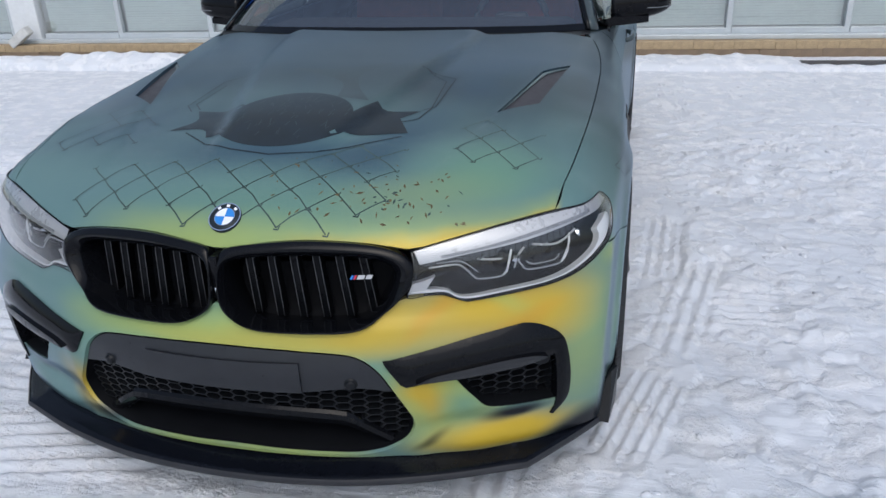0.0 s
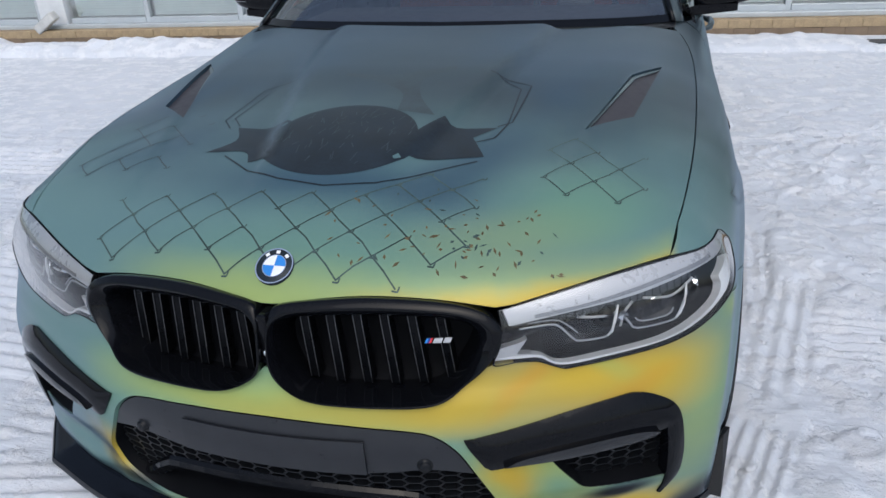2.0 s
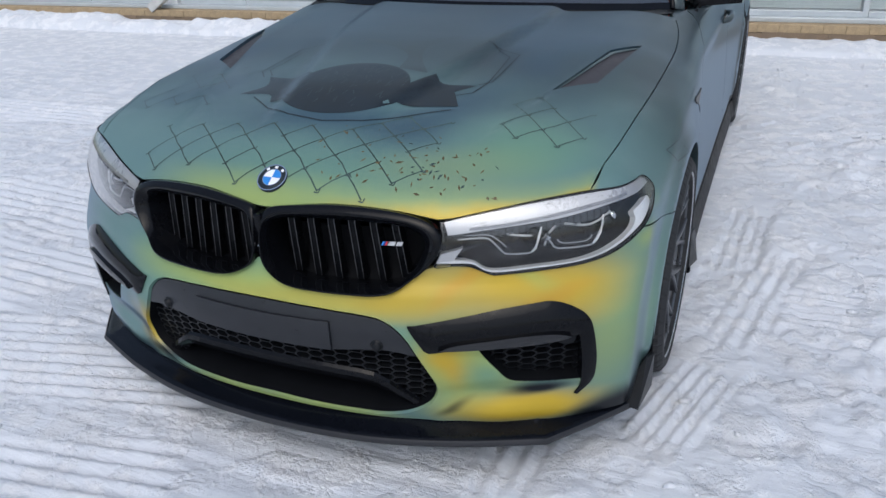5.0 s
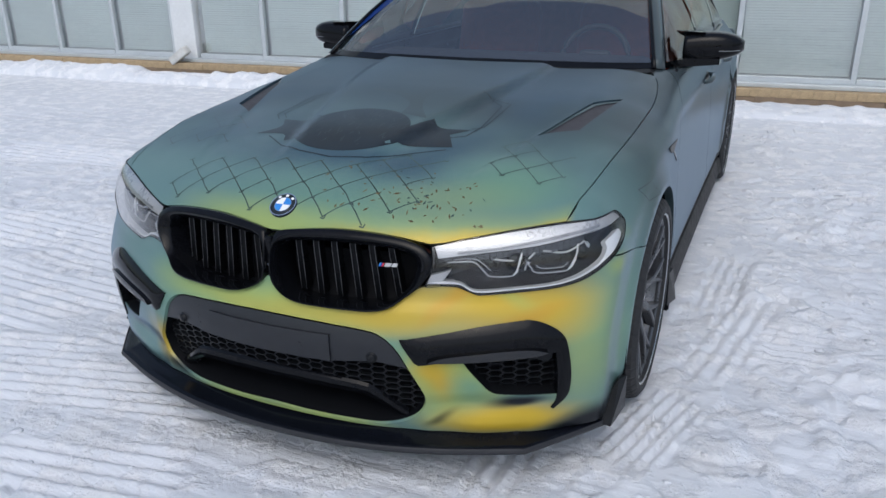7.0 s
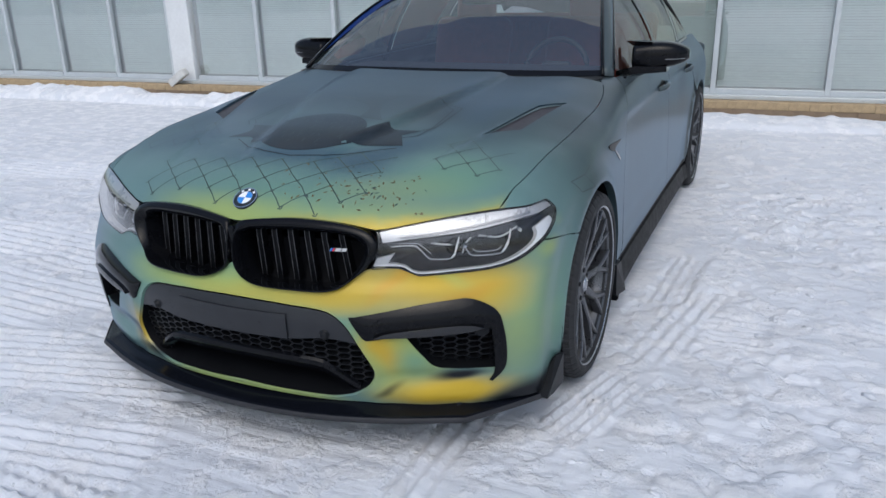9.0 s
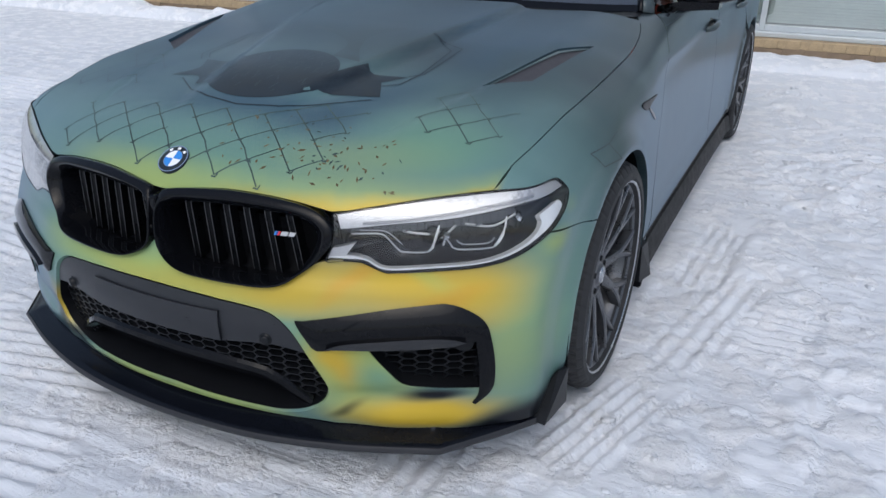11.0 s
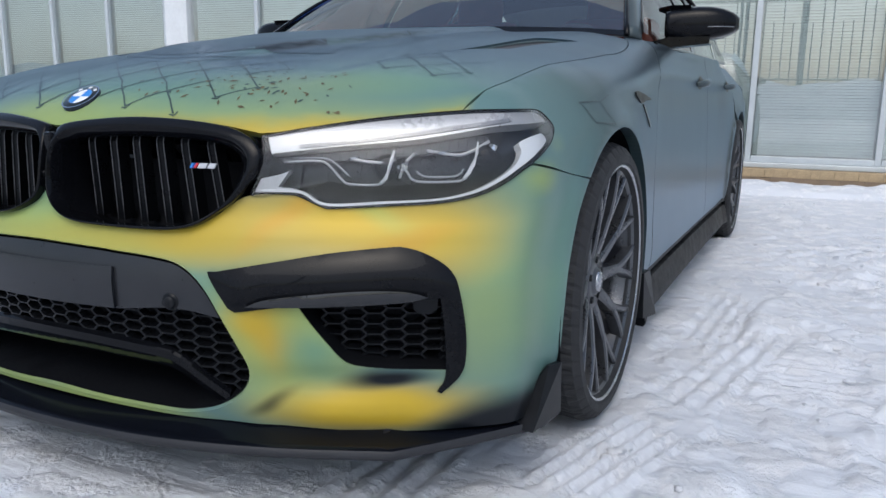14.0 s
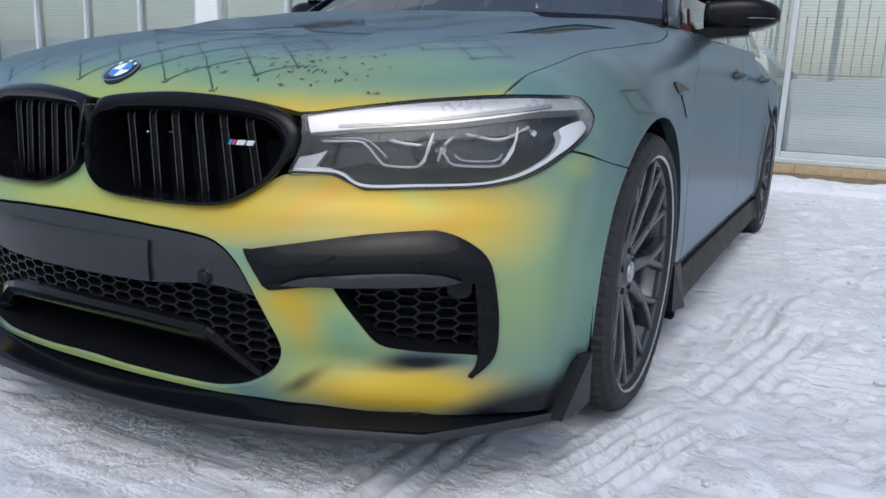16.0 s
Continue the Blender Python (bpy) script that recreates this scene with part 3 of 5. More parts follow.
def uneven(a, b, fine, far):
    """Grid lines, close in the middle and wide apart outside."""
    inner = np.arange(a, b + 1e-6, fine)
    grow = np.cumsum(fine * 1.075 ** np.arange(1, 140))
    grow = grow[grow < far]
    return np.concatenate([a - grow[::-1], inner, b + grow])


gx, gy = uneven(-3.0, 3.2, .0125, 900), uneven(-1.3, 4.2, .0125, 900)
X, Y = np.meshgrid(gx, gy)
Z = snow_height(np.clip(X, -60, 60), np.clip(Y, -60, 60))
ground_mesh = bpy.data.meshes.new("ground")
nx, ny = len(gx), len(gy)
ground_mesh.vertices.add(nx * ny)
ground_mesh.vertices.foreach_set("co", np.stack([X, Y, Z], -1).ravel())
i = (np.arange(ny - 1)[:, None] * nx + np.arange(nx - 1)).ravel()
quads = np.stack([i, i + 1, i + nx + 1, i + nx], -1)
ground_mesh.loops.add(quads.size)
ground_mesh.loops.foreach_set("vertex_index", quads.ravel())
ground_mesh.polygons.add(len(quads))
ground_mesh.polygons.foreach_set("loop_start", np.arange(len(quads)) * 4)
ground_mesh.update(calc_edges=True)
ground = tagged(link_mesh("ground", ground_mesh, SNOW), "trodden white snow with tyre tracks over a flat yard", "snow", kind="structure")


def snow_clods(count, seed):
    """Loose lumps thrown up by tyres and boots, gathered in patches."""
    r_ = np.random.RandomState(seed)
    x, y = r_.uniform(-3.6, 4.6, count * 6), r_.uniform(-1.6, 6.0, count * 6)
    patch = .6 * value_noise(x * 1.7, y * 2.3, 301) + .4 * value_noise(x * 5, y * 5, 302) + .14 * step01(.8, 1.3, x) - .05
    keep = (patch > r_.uniform(.46, .66, count * 6)) & ~((np.abs(x) < 1.0) & (y > -.1) & (y < 5.0))
    x, y = x[keep][:count], y[keep][:count]
    size = np.minimum(.004 + r_.exponential(.004, len(x)), .020)
    g_ = (1 + 5 ** .5) / 2
    ico = np.array([(-1, g_, 0), (1, g_, 0), (-1, -g_, 0), (1, -g_, 0), (0, -1, g_), (0, 1, g_), (0, -1, -g_), (0, 1, -g_), (g_, 0, -1), (g_, 0, 1), (-g_, 0, -1), (-g_, 0, 1)]) / 1.9
    tri_ = np.array([(0, 11, 5), (0, 5, 1), (0, 1, 7), (0, 7, 10), (0, 10, 11), (1, 5, 9), (5, 11, 4), (11, 10, 2), (10, 7, 6), (7, 1, 8), (3, 9, 4), (3, 4, 2), (3, 2, 6), (3, 6, 8), (3, 8, 9), (4, 9, 5), (2, 4, 11), (6, 2, 10), (8, 6, 7), (9, 8, 1)])
    n = len(x)
    v = ico[None] * r_.uniform(.65, 1.25, (n, 12, 1)) * size[:, None, None] * np.stack([r_.uniform(.8, 1.9, n), r_.uniform(.7, 1.3, n), r_.uniform(.35, .65, n)], -1)[:, None]
    t_ = r_.uniform(-.6, .6, n)[:, None]
    v = np.stack([v[..., 0] * np.cos(t_) - v[..., 1] * np.sin(t_), v[..., 0] * np.sin(t_) + v[..., 1] * np.cos(t_), v[..., 2]], -1)
    v += np.stack([x, y, snow_height(x, y) - .12 * size], -1)[:, None]
    f = (tri_[None] + 12 * np.arange(n)[:, None, None]).reshape(-1, 3)
    me = bpy.data.meshes.new("snow_clods")
    me.from_pydata(v.reshape(-1, 3).tolist(), [], f.tolist())
    return tagged(link_mesh("snow_clods", me, SNOW), "loose crumbs and clods of snow on the yard", "snow", kind="stuff")


snow_clods(4200, 33)

# the wall stands slightly askew to the car
WALL_TURN = math.atan(.055)
WALL_AT = Matrix.Translation((0, 6.75, 0)) @ Matrix.Rotation(WALL_TURN, 4, "Z")
TOP = 4.6
POSTS = (-13.7, -12.75, -11.8, -10.85, -9.9, -8.95, -8.0, -7.03, -6.08, -5.70, -4.72, -3.62, -2.52, -1.42, -.32, .78, 1.86, 2.95, 4.05, 5.15, 6.25, 7.35, 8.45)


def on_wall(bm):
    bm.transform(WALL_AT)
    return bm


# out of view: added height that keeps bright sky out of the car's reflections
wall = tagged(part("wall_north", on_wall(box((26, .25, 3.2), (-2.6, .16, TOP + 1.6), .01)), CLAD), "unseen grey wall added above the glazed front to darken reflections", "wall", kind="structure")
part("base", on_wall(box((26, .30, .24), (-2.6, .17, .10), .005)), CONCRETE, wall)
tagged(part("wall_back", on_wall(box((26, .1, TOP), (-2.6, .62, TOP / 2), .0)), WALL), "plain inner wall behind the blinds", "wall", kind="structure")
pillar = tagged(part("pillar", on_wall(box((.34, .22, TOP), (-5.89, .065, TOP / 2), .012)), WALL), "flat grey-white cladding pillar between two glazed bays", "pillar", kind="structure")


def make_window(index, x0, x1):
    ob = tagged(empty("window_%d" % index), "tall aluminium-framed window with pale horizontal blinds", "window", "glazed front", "structure")
    wide, mid = x1 - x0, (x0 + x1) / 2
    post = box((.052, .055, TOP - .24), (x1, .004, .24 + (TOP - .24) / 2), .004)
    part("window_frame", on_wall(post), ALU, ob)
    rail = box((wide - .055, .07, .055), (mid, 0, .268), .004)
    part("bottom_rail", on_wall(rail), ALU, ob)
    if index % 2:
        part("cross_rail", on_wall(box((wide - .055, .05, .03), (mid, .012, 2.62), .003)), ALU, ob)
    pane = bmesh.new()
    pane.faces.new([pane.verts.new(p) for p in ((x0 + .027, .022, .296), (x1 - .027, .022, .296), (x1 - .027, .022, TOP), (x0 + .027, .022, TOP))])
    part("pane", on_wall(pane), PANE, ob, facing=(0, -1, 0)).visible_shadow = False
    rng = random.Random(index)
    pitch, rows = .0265, []
    left, right = x0 + .035, x1 - .035
    z = .30 + rng.uniform(0, .01)
    while z < TOP - .05:
        rows += [[(left, .080, z), (right, .080, z)], [(left, .098, z + pitch * .85), (right, .098, z + pitch * .85)]]
        z += pitch
    bm = bmesh.new()
    for k in range(0, len(rows) - 1, 2):
        a_, b_ = rows[k], rows[k + 1]
        sag = rng.uniform(-.0008, .0008)
        bm.faces.new([bm.verts.new((p[0], p[1], p[2] + sag)) for p in (a_[0], a_[1], b_[1], b_[0])])
    part("blind", on_wall(bm), BLIND, ob)
    return ob


for i in range(len(POSTS) - 1):
    if abs(POSTS[i] + 6.08) > .01:
        make_window(i + 1, POSTS[i], POSTS[i + 1])
sill = tagged(part("trim", on_wall(box((26, .13, .045), (-2.6, -.045, .2175), .006)), ALU), "grey metal sill along the foot of the glazing", "sill", kind="structure")

# tan stone ledge under the sill, tile by tile
ledge = tagged(part("ledge", on_wall(box((26, .12, .12), (-2.6, -.05, .10))), DARKSTONE), "ledge of tan stone tiles along the building's foot", "ledge", kind="structure")
tile_mesh = bpy.data.meshes.new("tile")
tb = box((.1885, .17, .075), (0, 0, 0), .002, segments=1)
tb.to_mesh(tile_mesh)
tb.free()
tile_mesh.materials.append(TILE)
rng = random.Random(5)
for k in range(104):
    t = new("tile", tile_mesh)
    t.parent = ledge
    t.matrix_basis = WALL_AT @ Matrix.Translation((-11.5 + k * .19, -.145 + rng.uniform(-.003, .003), .157 + rng.uniform(-.002, .002))) @ Matrix.Rotation(rng.uniform(-.02, .02), 4, "Z")
brow = bpy.data.meshes.new("edge_tile")
tb = box((.1885, .05, .085), (0, 0, 0), .002, segments=1)
tb.to_mesh(brow)
tb.free()
brow.materials.append(plain("brown_edge_brick", (.21, .155, .105), .8, vary=.15, scale=12, bump=.4))
for k in range(104):
    t = new("edge_tile", brow)
    t.parent = ledge
    t.matrix_basis = WALL_AT @ Matrix.Translation((-11.45 + k * .19, -.205 + rng.uniform(-.008, .008), .078 + rng.uniform(-.006, .006)))

kerb = tagged(part("kerb", on_wall(box((26, .16, .075), (-2.6, -.60, .03), .012)), DARKSTONE), "dark wet stone kerb half buried in snow", "kerb", kind="structure")


def snow_bank(x0, x1, y0, y1, height, seed, label):
    """A lumpy heap of cleared snow along the kerb."""
    n, m = int((x1 - x0) / .035), 22
    u, v = np.meshgrid(np.linspace(x0, x1, n), np.linspace(0, 1, m))
    prof = np.sin(np.pi * v) ** .6
    lum = .45 + .55 * value_noise(u * 2.2, v * 2 + 3, seed) + .35 * (value_noise(u * 8, v * 5, seed + 1) - .5) + .2 * (value_noise(u * 21, v * 11, seed + 2) - .5)
    ends = step01(0, .25, u - x0) * step01(0, .25, x1 - u)
    yy = y0 + (y1 - y0) * v + .05 * (value_noise(u * 5, v * 0 + 2, seed + 4) - .5)
    zz = .035 + height * prof * lum * ends
    zz[0], zz[-1] = -.01, -.01
    p = np.stack([u, yy, zz], -1).reshape(-1, 3)
    f = [(j * n + i_, j * n + i_ + 1, (j + 1) * n + i_ + 1, (j + 1) * n + i_) for j in range(m - 1) for i_ in range(n - 1)]
    me = bpy.data.meshes.new("snow_bank")
    me.from_pydata(p.tolist(), [], f)
    me.transform(WALL_AT)
    return tagged(link_mesh("snow_bank", me, SNOW), label, "snow", kind="stuff")


snow_bank(-11.5, -6.2, -.74, -.16, .15, 3, "lumpy bank of cleared snow on the kerb")
snow_bank(-6.6, -3.2, -.74, -.30, .13, 8, "low bank of cleared snow on the kerb")
snow_bank(-3.4, 2.6, -.82, -.20, .085, 14, "thin ridge of snow covering the kerb")
snow_bank(2.3, 8.0, -.80, -.20, .05, 19, "thin ridge of snow covering the kerb")

block = tagged(part("splash_block", on_wall(box((.29, .12, .10), (-5.87, -.20, .285), .014, Matrix.Rotation(radians(-33), 4, "Y") @ Matrix.Rotation(radians(6), 4, "X"))), CONCRETE),
               "pale concrete block leaning against the pillar's foot", "block")

# plain snowy distance behind the camera: a low dark tree line
tree_line = bmesh.new()
rng = random.Random(9)
ring = []
for k in range(181):
    a_ = radians(150 + k * 1.35)
    r_ = 60 + 6 * math.sin(k * .7)
    ring.append((r_ * math.cos(a_ + .3), r_ * math.sin(a_ + .3), 2.4 + .5 * math.sin(k * .21) + rng.uniform(-.2, .2)))
for p, q in zip(ring, ring[1:]):
    tree_line.faces.new([tree_line.verts.new(v) for v in ((p[0], p[1], -.2), (q[0], q[1], -.2), q, p)])
tagged(part("backdrop", tree_line, plain("far_bare_trees", (.26, .27, .28), .9, vary=.4, scale=.6)), "far line of bare trees beyond the yard", "trees", kind="structure")

# rod fence on a low bank far across the yard: it shows in the panes and lamp lenses
FENCESTEEL = plain("grey_fence_steel", (.13, .135, .14), .5, .4, vary=.2, scale=3)
fence = tagged(empty("fence"), "tall grey steel rod fence on a low snow bank", "fence")
FY = -25.0
for z_ in (1.75, 5.25):
    part("rail", box((30, .05, .07), (9, FY, z_), .006), FENCESTEEL, fence)
rng = random.Random(31)
rod = bpy.data.meshes.new("rod")
rb = tube([(0, 0, 0), (0, 0, 3.7)], .028, 6)
rb.to_mesh(rod)
rb.free()
rod.materials.append(FENCESTEEL)
for k in range(72):
    r_ = new("rod", rod)
    r_.parent = fence
    r_.matrix_basis = Matrix.Translation((-5.8 + k * .41, FY - .03, 1.6)) @ Matrix.Diagonal((1, 1, rng.choice((.72, .74, 1.0, 1.0, 1.12)), 1))
for x_, h_ in ((.98, 5.4), (1.25, 5.4), (3.68, 10.5), (15.5, 6.0)):
    part("post", tube([(x_, FY + .12, 1.2), (x_, FY + .12, 1.2 + h_)], .15 if h_ > 10 else .07, 12), FENCESTEEL, fence, "", True)
bank = np.linspace(-40, 50, 181)
sec = [[(x_, FY + a_, b_ + .12 * math.sin(x_ * 1.3) * (b_ > 1) + .07 * math.sin(x_ * 3.1 + 1) * (b_ > 1)) for a_, b_ in ((6.0, -.05), (4.2, .7), (2.5, 1.35), (1.2, 1.60), (-1.5, 1.62), (-4, -.05))] for x_ in bank]
tagged(part("far_snow_bank", loft(sec, closed=False), SNOW, None, "", True), "long ploughed bank of snow across the yard", "snow", kind="stuff")

# ---- the car ----
car = tagged(empty("car"), "low saloon car in satin slate, green and gold wrap", "car")
AXLES = (.87, 3.852)
WHEEL_Z, WHEEL_R, ARCH = .352, .352, .388
HOOD_CUT = ((.345, .782), (.40, .792), (.50, .807), (.65, .823), (.80, .832), (.95, .837), (1.10, .840), (1.25, .840), (1.38, .834), (1.50, .818), (1.60, .790))


HOOD_CUT = [tuple(p) for p in smooth_path(HOOD_CUT, .05)]


def cut_z(x, y):
    o = np.array([[x, y, .4]])
    return float(march(o, np.array([[0., 0, 1]]))[0, 2])


def arch_points(y0, a0, a1, n=14, r=ARCH):
    """Points of a wheel opening, in the side's plane (distance, angle)."""
    out = []
    for k in range(n + 1):
        a_ = radians(a0 + (a1 - a0) * k / n)
        y, z = y0 - r * math.cos(a_), WHEEL_Z + r * math.sin(a_)
        out.append((y, math.atan2(float(side_wide(np.float64(y), np.float64(z))), z - .55)))
    return out


def side(y, z):
    return (y, math.atan2(float(side_wide(np.float64(y), np.float64(z))), z - .55))


def twice(p):
    return [p, p]


def mirrored_loop(half):
    """Closes a loop that is given for the left half, from the middle's one end to the other."""
    return list(half) + [(-u, v) for u, v in half[::-1] if abs(u) > 1e-6]


# front bumper, in (angle round the nose, height)
LAMP_LOW = [(.996, .703), (.951, .676), (.921, .655), (.890, .637), (.855, .624), (.802, .614), (.712, .608), (.625, .603), (.604, .604), (.564, .622), (.549, .626), (.515, .627), (.472, .624)]
KIDNEY_LOW = [(.445, .614), (.415, .592), (.386, .573), (.355, .561), (.312, .556), (.255, .555), (.181, .556), (.114, .560), (.067, .570), (.028, .592)]
half = [(0, .197), (.16, .193), (.32, .186), (.42, .186), (.55, .184), (.70, .178), (.85, .178)] + twice((1.050, .18)) + [(1.064, .26), (1.070, .36), (1.082, .46), (1.114, .55), (1.146, .60)] \
    + twice((1.180, .637)) + [(1.075, .660)] + twice((.968, .682)) + LAMP_LOW[1:] + KIDNEY_LOW + [(.008, .612)]
INTAKE = [(0, .522), (.15, .518), (.214, .514), (.273, .510), (.325, .503), (.350, .493), (.37, .479), (.394, .451), (.423, .395), (.447, .348), (.462, .315), (.466, .288), (.458, .262),
          (.437, .236), (.400, .212), (.36, .200), (.32, .195), (.24, .198), (.12, .203), (0, .209)]
RECESS = [(.55, .440), (.578, .394), (.610, .350), (.628, .326), (.650, .312), (.70, .306), (.77, .304)] + twice((.812, .302)) + [(.812, .37)] + twice((.806, .455)) + [(.70, .46)] + twice((.545, .455))
half_out = [p for p in half]
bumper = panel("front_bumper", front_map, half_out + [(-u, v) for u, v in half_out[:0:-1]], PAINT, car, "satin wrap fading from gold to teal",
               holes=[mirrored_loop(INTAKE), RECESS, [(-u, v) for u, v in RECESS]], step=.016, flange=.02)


def pane_loft(outline, mapping, levels, step, mirror=False):
    """Loops of one outline pulled in by a share and pushed in or out along the surface: (shrink, rise)."""
    base = smooth_path(outline, step, True)
    mid = base.mean(0)
    loops = []
    for shrink, rise in levels:
        uv = mid + (base - mid) * (1 - shrink)
        p = mapping(uv)
        p = p + gradient(p) * rise
        loops.append(p * ((-1, 1, 1) if mirror else (1, 1, 1)))
    return loops


# intake: lining, band, plate holder, mesh, lower blade
part("intake_lining", loft(pane_loft(mirrored_loop(INTAKE), front_map, ((0, -.002), (.004, -.005), (.008, -.009)), .02)), PAINT, bumper, "wrap turned into the intake", True)
part("intake_duct", loft(pane_loft(mirrored_loop(INTAKE), front_map, ((.007, -.008), (.03, -.06), (.05, -.15)), .02)), VOID, bumper, "dark intake duct", True)
panel("intake_back", front_map, mirrored_loop(INTAKE), VOID, bumper, raised=-.14, flange=0, step=.05)
BAND = [(0, .517), (.15, .513), (.214, .509), (.273, .505), (.325, .498), (.348, .488), (.367, .474), (.390, .446)] + twice((.415, .398)) + [(.33, .412)] + twice((.215, .402)) + [(.1, .40), (0, .400)]
panel("intake_band", front_map, mirrored_loop(BAND), BANDGREY, bumper, "satin black crossbar", raised=-.006, flange=.03, step=.02)
panel("number_plate_holder", front_map, [(-.198, .408), (-.198, .408), (-.196, .484), (-.196, .484), (.205, .484), (.205, .484), (.207, .404), (.207, .404)], BANDGREY, bumper, "blank black plate holder", raised=.0015, flange=.006, step=.03)
for s in (1, -1):
    q = front_map(np.array([[s * .322, .425]]))[0]
    g = gradient(q[None])[0]
    turn = Vector(g).to_track_quat("X", "Z").to_matrix().to_4x4()
    sens = lathe([(.0001, .006), (.011, .006), (.013, .003), (.013, -.004), (.017, -.004), (.019, -.006), (.019, -.012)], 24)
    sens.transform(Matrix.Translation(q - g * .002) @ turn)
    part("parking_sensor", sens, SATIN, bumper, "", True)


def honeycomb(mapping, outline, raised, wide, tall, thick, deep, mirror=False):
    """Long hexagonal mesh bars inside an outline."""
    loop = smooth_path(outline, .02, True)
    lo, hi = loop.min(0), loop.max(0)
    segs, done = [], set()
    cols, rows = int((hi[0] - lo[0]) / (wide * .75)) + 3, int((hi[1] - lo[1]) / tall) + 3
    for c in range(-1, cols):
        for r in range(-1, rows):
            cx, cy = lo[0] + c * wide * .75, lo[1] + (r + .5 * (c % 2)) * tall
            k = [(cx - wide * .5, cy), (cx - wide * .28, cy + tall * .5), (cx + wide * .28, cy + tall * .5), (cx + wide * .5, cy), (cx + wide * .28, cy - tall * .5), (cx - wide * .28, cy - tall * .5)]
            for j in range(6):
                a_, b_ = k[j], k[(j + 1) % 6]
                key = tuple(sorted(((round(a_[0], 3), round(a_[1], 3)), (round(b_[0], 3), round(b_[1], 3)))))
                if key not in done:
                    done.add(key)
                    segs.append((a_, b_))
    segs = np.array(segs)
    segs = segs[inside(segs.mean(1), loop)]
    a_, b_ = segs[:, 0], segs[:, 1]
    d = b_ - a_
    d = d / np.linalg.norm(d, axis=1, keepdims=True)
    n2 = np.stack([-d[:, 1], d[:, 0]], -1) * thick / 2
    ring = [a_ - n2, a_ + n2, b_ + n2, b_ - n2]
    pts = [mapping(r_) for r_ in ring]
    grads = [gradient(p) for p in pts]
    top = [p + g * raised for p, g in zip(pts, grads)]
    low = [p + g * (raised - deep) for p, g in zip(pts, grads)]
    verts = np.stack(top + low, 1).reshape(-1, 3) * ((-1, 1, 1) if mirror else (1, 1, 1))
    faces = []
    for k in range(len(segs)):
        o = k * 8
        faces += [(o, o + 1, o + 2, o + 3), (o, o + 3, o + 7, o + 4), (o + 1, o + 5, o + 6, o + 2)]
    me = bpy.data.meshes.new("mesh_grille")
    me.from_pydata(verts.tolist(), [], faces)
    return me


MESH_AREA = [(0, .412), (.2, .412), (.33, .416), (.425, .395), (.44, .35), (.455, .30), (.43, .24), (.36, .235), (.30, .30), (.2, .325), (0, .335)]
link_mesh("mesh_grille", honeycomb(front_map, mirrored_loop(MESH_AREA), -.03, .050, .0215, .0032, .02), SATIN, bumper, "black honeycomb mesh", False)
panel("mesh_back", front_map, mirrored_loop(MESH_AREA), VOID, bumper, raised=-.06, flange=0, step=.05)
path_uv = smooth_path([(-.415, .235), (-.385, .258), (-.32, .305), (-.27, .322), (-.1, .335), (.1, .335), (.27, .322), (.32, .305), (.385, .258), (.415, .235)], .03)
pp = front_map(path_uv)
gg = gradient(pp)
loops = []
for p, g in zip(pp, gg):
    t = np.array([0, 0, 1.0])
    sec = ((-.055, .000), (-.030, .002), (-.022, -.004), (-.020, -.018), (-.034, -.042), (-.075, -.046), (-.075, -.005))
    loops.append([p + g * a_ + t * b_ for a_, b_ in sec])
part("lower_blade", loft(loops, cap=True), GLOSS, bumper, "gloss black lower air blade", False)
panel("tow_cover", front_map, [(-.03, .397), (-.03, .397), (-.03, .404), (-.03, .404), (.03, .404), (.03, .404), (.03, .397), (.03, .397)], RIM, bumper, raised=-.018, flange=.01, step=.03)

# side intakes with their black blades
FANG = [(.401, .482), (.416, .488), (.529, .510), (.621, .526), (.710, .536), (.735, .536), (.765, .527), (.797, .507), (.812, .487), (.819, .463), (.830, .397), (.834, .346), (.832, .308), (.820, .283)] \
    + twice((.796, .258)) + twice((.789, .262)) + [(.802, .292), (.798, .373)] + twice((.789, .447)) + [(.755, .443), (.668, .436), (.550, .430)] + twice((.448, .416)) + twice((.436, .423))
BLADE = [(.47, .430), (.47, .430), (.50, .443), (.55, .452), (.64, .461), (.70, .463), (.74, .460), (.768, .452), (.768, .452), (.735, .444), (.66, .438), (.55, .432)]
SIDE_MESH = [(.556, .440), (.578, .397), (.608, .350), (.630, .326), (.655, .314), (.72, .310), (.806, .310), (.806, .310), (.80, .45), (.80, .45)]
for s in (False, True):
    k = -1 if s else 1
    fm = front_map
    fang = panel("intake_blade", fm, FANG, GLOSS, bumper, "gloss black hooked blade", raised=.005, flange=.03, step=.010, mirror=s, domed=.011)
    panel("lower_lip", fm, BLADE, PIANO, fang, raised=.019, flange=.014, step=.010, mirror=s, domed=.007)
    link_mesh("mesh_grille", honeycomb(fm, SIDE_MESH, -.035, .046, .0215, .0031, .02, s), SATIN, bumper, "black honeycomb mesh", False)
    panel("mesh_back", fm, SIDE_MESH, VOID, bumper, raised=-.07, flange=0, step=.05, mirror=s)
    part("recess_lining", loft(pane_loft(RECESS, fm, ((0, -.004), (.02, -.015), (.05, -.05), (.3, -.10)), .02, s)), VOID, bumper, "dark side intake lining", True)
    panel("recess_cover", fm, [(.745, .444), (.745, .444), (.748, .42), (.76, .412), (.775, .412), (.785, .42), (.787, .445), (.787, .445)], SATIN, bumper, raised=-.012, flange=.02, step=.02, mirror=s)

